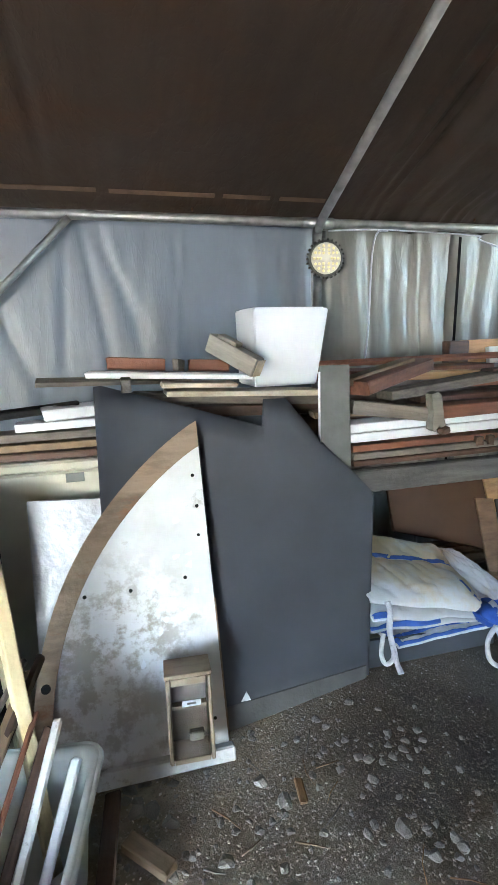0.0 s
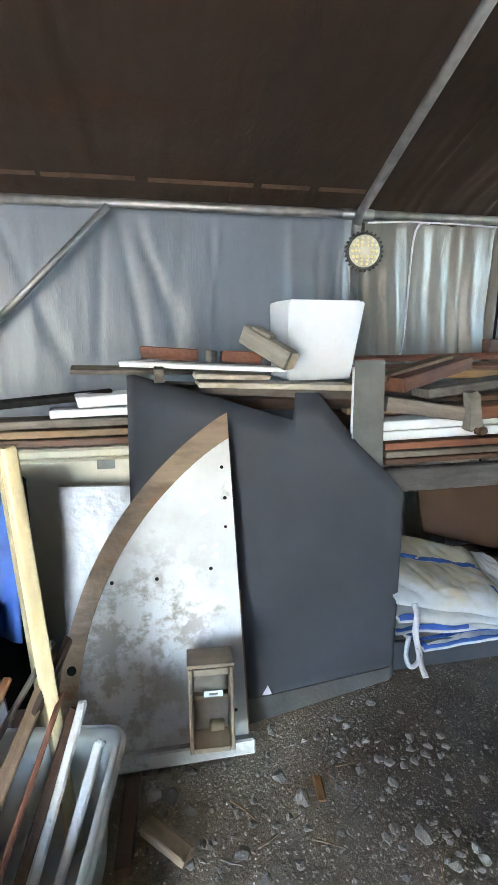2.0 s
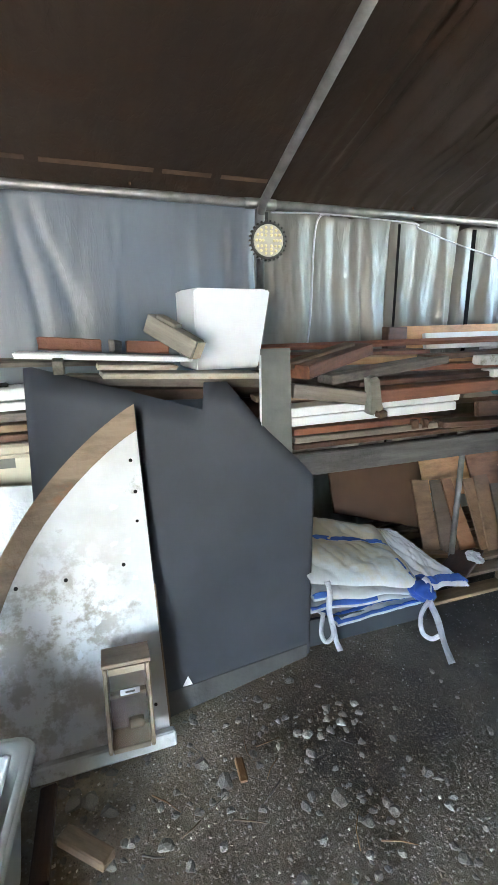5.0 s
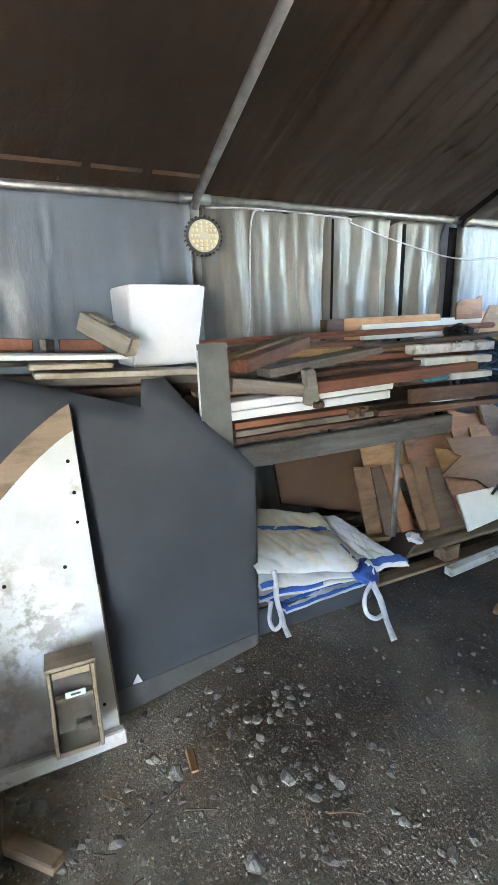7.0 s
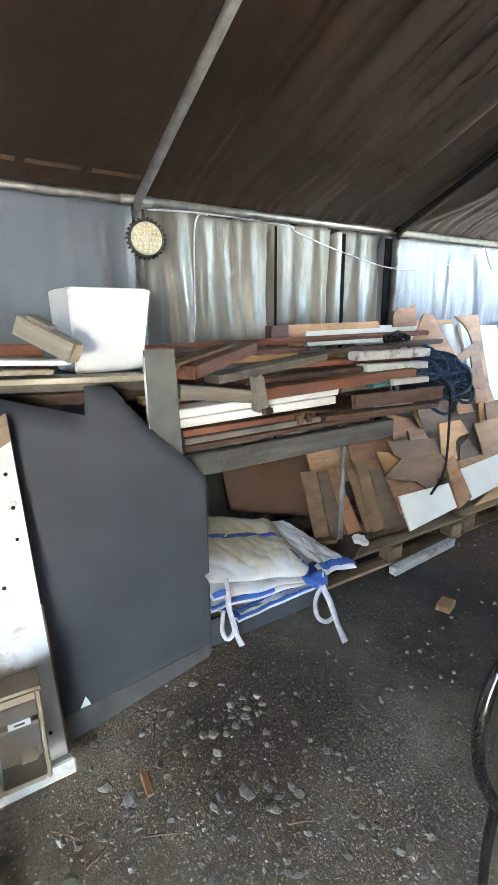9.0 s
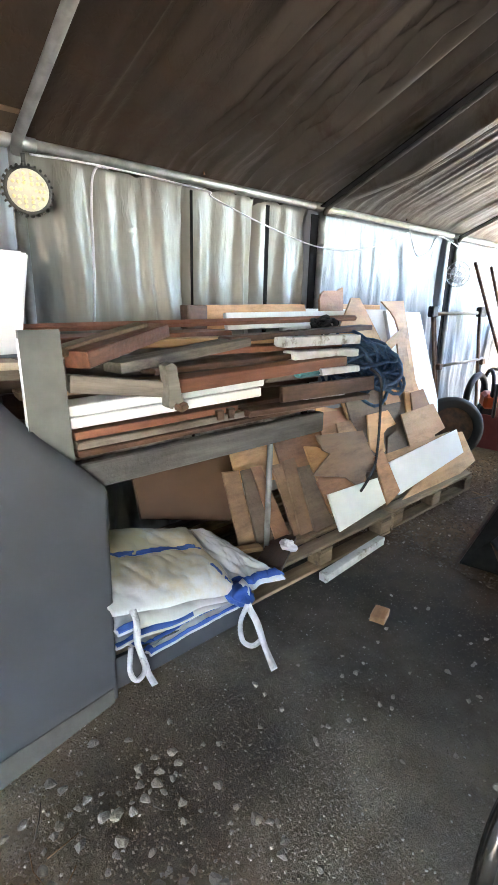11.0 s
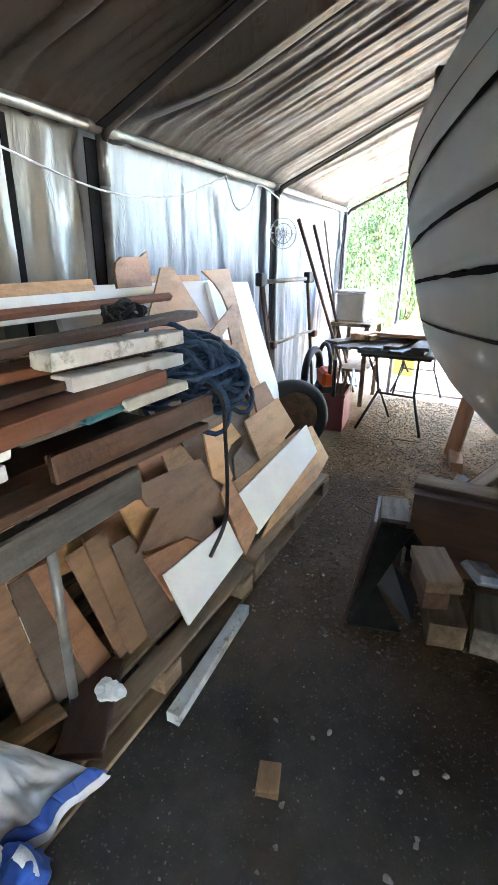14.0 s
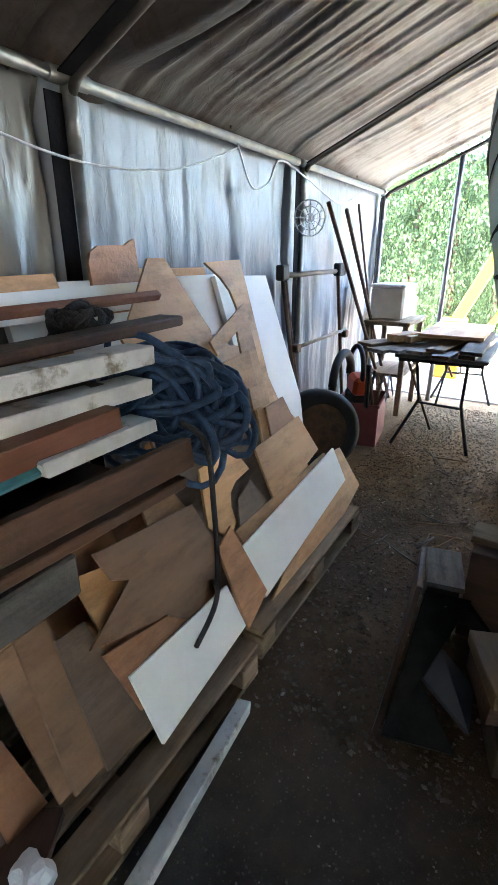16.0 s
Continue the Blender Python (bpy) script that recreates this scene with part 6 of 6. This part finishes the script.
for k in range(6):
    a = math.pi * k / 6
    part("spoke", tube_bm([(-0.115 * math.cos(a), -0.115 * math.sin(a), 0.003), (0.115 * math.cos(a), 0.115 * math.sin(a), 0.003)], 0.003, 5), M_STRAP, hr)


def folding_table():
    th = thing("folding_table", "grey folding table on bent steel legs", "table", pose(7.05, 2.62, 0))
    part("tabletop", box_bm(1.55, 0.7, 0.035, 0.008, at=(0, 0, 0.735)), M_SLATE, th)
    part("rim", box_bm(1.5, 0.64, 0.03, 0.004, at=(0, 0, 0.703)), M_DARKSTEEL, th)
    for s in (-1, 1):
        part("leg", tube_bm([(s * 0.62, 0.2, 0.7), (s * 0.64, 0.14, 0.36), (s * 0.7, 0.18, 0.26), (s * 0.83, 0.29, 0.0)], 0.014, 8), M_DARKSTEEL, th, smooth=True)
        part("leg", tube_bm([(s * 0.66, -0.2, 0.7), (s * 0.68, -0.2, 0.36), (s * 0.72, -0.23, 0.26), (s * 0.81, -0.31, 0.0)], 0.014, 8), M_DARKSTEEL, th, smooth=True)
        part("cross_bar", tube_bm([(s * 0.65, 0.14, 0.34), (s * 0.69, -0.2, 0.34)], 0.011, 8), M_DARKSTEEL, th, smooth=True)
        part("stay", tube_bm([(s * 0.62, 0.28, 0.7), (s * 0.45, 0.05, 0.05 if s < 0 else 0.34)], 0.011, 8), M_RUST, th, smooth=True)
        part("stay", tube_bm([(s * 0.67, 0.0, 0.34), (s * 0.15, 0.0, 0.7)], 0.009, 8), M_DARKSTEEL, th, smooth=True)


folding_table()
TB = "boards on the table"
for lab, a, b, w, h, mt in (
    ("grey plank overhanging the table", (6.15, 3.1, 0.775), (7.15, 2.72, 0.775), 0.17, 0.03, M_GREY),
    ("dark plank overhanging the table", (6.25, 3.22, 0.803), (7.1, 2.75, 0.803), 0.16, 0.03, M_PALLET),
    ("pale plank on the stack", (6.42, 3.04, 0.848), (6.7, 2.9, 0.848), 0.12, 0.06, M_PLY),
    ("dark plank on the stack", (6.05, 2.38, 0.835), (7.2, 2.4, 0.835), 0.15, 0.03, M_GREY),
    ("wide pale board on the stack", (6.5, 2.6, 0.875), (7.4, 2.6, 0.875), 0.5, 0.03, M_PLY),
    ("grey plank across the table", (6.2, 2.98, 0.775), (6.95, 2.75, 0.775), 0.14, 0.025, M_GREY),
    ("grey plank across the table", (6.2, 2.8, 0.78), (7.1, 2.6, 0.78), 0.14, 0.025, M_GREY),
    ("dark plank across the table", (6.15, 2.6, 0.775), (7.2, 2.45, 0.775), 0.13, 0.025, M_DARKWOOD),
    ("pale plank on top", (6.25, 2.66, 0.803), (7.0, 2.54, 0.803), 0.14, 0.02, M_PALLET),
    ("dark plank near the table's edge", (6.2, 2.42, 0.79), (7.2, 2.36, 0.79), 0.12, 0.05, M_DARKWOOD),
    ("small pine block", (6.45, 2.92, 0.84), (6.62, 2.86, 0.84), 0.06, 0.05, M_PINE),
    ("small pine block", (6.8, 2.82, 0.86), (6.98, 2.78, 0.86), 0.06, 0.06, M_PINE),
    ("stack of pale boards", (6.8, 2.62, 0.85), (7.3, 2.5, 0.85), 0.3, 0.06, M_PLY),
):
    plank(lab, a, b, w, h, mt, "board", "board", group=TB)
wb = thing("storage_box", "off-white plastic storage box on a low stand", "box")
part("body", box_bm(0.45, 0.32, 0.3, 0.02, at=(7.28, 3.29, 1.06)), plain("off_white_plastic", (0.55, 0.52, 0.44)), wb)
part("lid", box_bm(0.47, 0.34, 0.03, 0.008, at=(7.28, 3.29, 1.22)), M_WHITEWOOD, wb)
st = thing("stand", "low wooden stand stacked with scrap", "stand")
part("top", box_bm(0.7, 0.45, 0.04, 0.005, at=(7.3, 3.25, 0.89)), M_PALLET, st)
for x in (7.0, 7.6):
    for y in (3.07, 3.43):
        part("leg", box_bm(0.05, 0.05, 0.87, 0.004, at=(x, y, 0.435)), M_PALLET, st)
part("shelf", box_bm(0.64, 0.4, 0.03, 0.004, at=(7.3, 3.25, 0.4)), M_PALLET, st)

# ---- outside the open end ----
def hedge():
    rnd = random.Random(11)
    th = thing("hedge", "tall clipped leafy hedge in sunlight", "hedge")
    verts, faces = [], []
    x0 = 11.2
    for k in range(48000):
        y = rnd.uniform(-1.0, 8.5)
        z = rnd.uniform(0.05, 1.0) ** 0.9 * (3.3 + 0.35 * noise.noise((y * 1.1, 3, 1)))
        bulge = 0.35 * noise.noise((y * 1.4, z * 1.4, 2)) + 0.2 * noise.noise((y * 3.7, z * 3.7, 5))
        x = x0 + bulge + rnd.uniform(-0.05, 0.35)
        s = rnd.uniform(0.018, 0.042)
        q = Euler((rnd.uniform(-3, 3), rnd.uniform(0.4, 2.4), rnd.uniform(-3, 3))).to_matrix()
        n = len(verts)
        for u, v in ((-1, 0), (0, -0.55), (1.1, 0), (0, 0.55)):
            verts.append(tuple(Vector((x, y, z)) + q @ Vector((u * s, v * s, 0.15 * s * abs(u)))))
        faces.append((n, n + 1, n + 2, n + 3))
    me = bpy.data.meshes.new("leaves")
    me.from_pydata(verts, [], faces)
    me.materials.append(M_LEAF)
    ob = new("leaves", me)
    ob.parent = th
    tagged(ob, kind="stuff")
    bm = bmesh.new()
    for k in range(14):
        y = -0.8 + 0.7 * k
        tube_bm([(x0 + 0.5, y, 0), (x0 + 0.45, y + 0.1, 1.5), (x0 + 0.5, y, 2.9)], [0.05, 0.035, 0.015], 6, bm)
    part("stems", bm, M_DARKWOOD, th)
    # Solid dark block behind the leaves; the hedge's inner shade is its colour.
    part("core", box_bm(0.5, 9.6, 3.0, 0.1, at=(x0 + 0.75, 3.75, 1.5)), plain("hedge_core_shade", (0.03, 0.06, 0.015)), th, "dark block standing in for the hedge's shaded inside")


hedge()
dg = thing("loader_arm", "yellow painted steel arm of a machine outside", "machine")
part("arm", box_bm(0.1, 0.14, 2.0, 0.01, at=(9.0, 2.6, 1.45), rot=pose(0, 0, 0, 24, 0, 0)), M_YELLOW, dg)
part("strut", box_bm(0.06, 0.08, 1.3, 0.01, at=(9.05, 2.37, 0.95), rot=pose(0, 0, 0, 30, 0, 0)), M_YELLOW, dg)
part("base", box_bm(0.3, 0.3, 0.75, 0.02, at=(9.0, 2.95, 0.38)), M_YELLOW, dg)
plank("pale concrete slab stacked outside", (8.6, 4.4, 0.5), (8.65, 3.4, 0.5), 0.5, 1.0, plain("pale_concrete", (0.55, 0.53, 0.5)), "concrete_slab", "slab", group="")
plank("white railing board outside", (8.6, 4.3, 1.06), (8.65, 3.4, 1.06), 0.05, 0.12, M_WHITE, "railing", "railing", group="")

# ---- loose stones on the floor ----
def stones():
    rnd = random.Random(21)
    base = []
    for s in range(4):
        bm = bmesh.new()
        bmesh.ops.create_icosphere(bm, subdivisions=2, radius=1)
        cuts = [Vector((rnd.uniform(-1, 1), rnd.uniform(-1, 1), rnd.uniform(-1, 1))).normalized() for k in range(7)]
        for v in bm.verts:
            v.co *= 1 + 0.35 * noise.noise(v.co * 1.3 + Vector((s * 5, 0, 0)))
            for c in cuts:
                over = v.co.dot(c) - 0.62
                if over > 0:
                    v.co -= c * over
            v.co.z *= 0.6
        base.append(mesh_of("stone", bm, M_STONE))
    named = [(0.94, 2.2, 0.028), (0.99, 2.11, 0.03), (1.31, 1.93, 0.03), (0.53, 2.2, 0.032), (0.58, 2.2, 0.034), (0.63, 2.14, 0.03), (0.51, 2.29, 0.026), (0.56, 2.3, 0.024), (1.33, 2.18, 0.022), (0.78, 1.98, 0.024), (0.83, 1.9, 0.02), (1.1, 1.75, 0.03), (0.7, 1.85, 0.02), (1.24, 2.36, 0.02), (1.38, 2.45, 0.018)]
    for k in range(215):
        named.append((rnd.uniform(0.45, 1.7), rnd.uniform(1.45, 2.42), rnd.uniform(0.009, 0.024) * rnd.uniform(0.6, 1.0)))
    for k in range(60):
        named.append((rnd.uniform(1.6, 3.0), rnd.uniform(1.2, 2.3), rnd.uniform(0.007, 0.014)))
    for x, y, r in named:
        ob = new("stone", base[rnd.randrange(4)])
        ob.matrix_basis = Matrix.LocRotScale((x, y, r * 0.12), Euler((rnd.uniform(-0.3, 0.3), rnd.uniform(-0.3, 0.3), rnd.uniform(0, 6))), (r * rnd.uniform(0.8, 1.3), r, r))
        tagged(ob, "grey-brown stone lying on the dirt floor", "stone", "stones on the floor")
    verts, faces = [], []
    for k in range(52000):
        near = k < 14000
        x = rnd.uniform(0.4, 1.9) if near else rnd.uniform(0.2, 7.6)
        y = rnd.uniform(1.2, 2.6) if near else rnd.uniform(0.9, 3.0)
        r = rnd.uniform(0.002, 0.0085) if near else rnd.uniform(0.002, 0.007 if x < 3.4 else 0.017)
        q = Euler((rnd.uniform(0, 6), rnd.uniform(0, 6), rnd.uniform(0, 6))).to_matrix()
        n = len(verts)
        for p in ((1, 0, 0), (-1, 0, 0), (0, 0.8, 0), (0, -0.8, 0), (0, 0, 0.6), (0, 0, -0.6)):
            w = (q @ Vector(p)) * r
            verts.append((x + w.x, y + w.y, 0.0005 + 0.5 * w.z))
        for f in ((0, 2, 4), (2, 1, 4), (1, 3, 4), (3, 0, 4), (2, 0, 5), (1, 2, 5), (3, 1, 5), (0, 3, 5)):
            faces.append(tuple(n + i for i in f))
    me = bpy.data.meshes.new("gravel")
    me.from_pydata(verts, [], faces)
    me.materials.append(M_CHIP)
    tagged(new("gravel", me), "fine pale gravel and wood chips on the floor", "gravel", kind="stuff")


M_CHIP, cn, cl, cb, cvec, crnd = base_mat("gravel_chips", 0.9, 0, 0.3, 80)
chip = ramp(cn, cl, cn.new("ShaderNodeNewGeometry").outputs["Random Per Island"], [(0.0, (0.16, 0.135, 0.105)), (0.6, (0.24, 0.21, 0.175)), (0.95, (0.32, 0.295, 0.255)), (1.0, (0.75, 0.74, 0.7))])
ctc = cn.new("ShaderNodeTexCoord").outputs["Object"]
# The gravel takes the same painted shade and light as the floor.
chip = mixed(cn, cl, chip, damp_and_shade_tone(cn, cl, ctc), 0.8, "MULTIPLY")
cl.new(mixed(cn, cl, chip, mixed(cn, cl, chip, (0.45, 0.42, 0.4), 1.0, "MULTIPLY"), wet_mask(cn, cl, ctc)), cb.inputs["Base Color"])
stones()


def twigs():
    """Dry twigs and splinters scattered on the dirt."""
    rnd = random.Random(33)
    spots = [(0.95, 2.05), (1.12, 2.02), (0.86, 2.0), (1.18, 2.2), (0.8, 2.1), (0.74, 1.96)]
    spots += [(rnd.uniform(0.5, 1.5), rnd.uniform(1.6, 2.4)) for k in range(12)] + [(rnd.uniform(4.6, 6.2), rnd.uniform(2.2, 2.6)) for k in range(14)]
    for x, y in spots:
        a, ln = rnd.uniform(0, 6.28), rnd.uniform(0.025, 0.06) * (1 if x < 3 else 2.6)
        u, w = Vector((math.cos(a), math.sin(a), 0)) * ln, Vector((-math.sin(a), math.cos(a), 0)) * ln * rnd.uniform(-0.2, 0.2)
        c, r = Vector((x, y, 0.006)), rnd.uniform(0.0015, 0.003) * (1 if x < 3 else 2.2)
        ob = part("twig", tube_bm([c - u, c + w, c + u * rnd.uniform(0.7, 1.1)], [r, r * 0.9, r * 0.5], 6), rnd.choice([M_PALLET, M_GREY, M_PINE]), smooth=True)
        tagged(ob, "dry broken twig lying on the dirt floor", "twig", "twigs on the floor")


twigs()
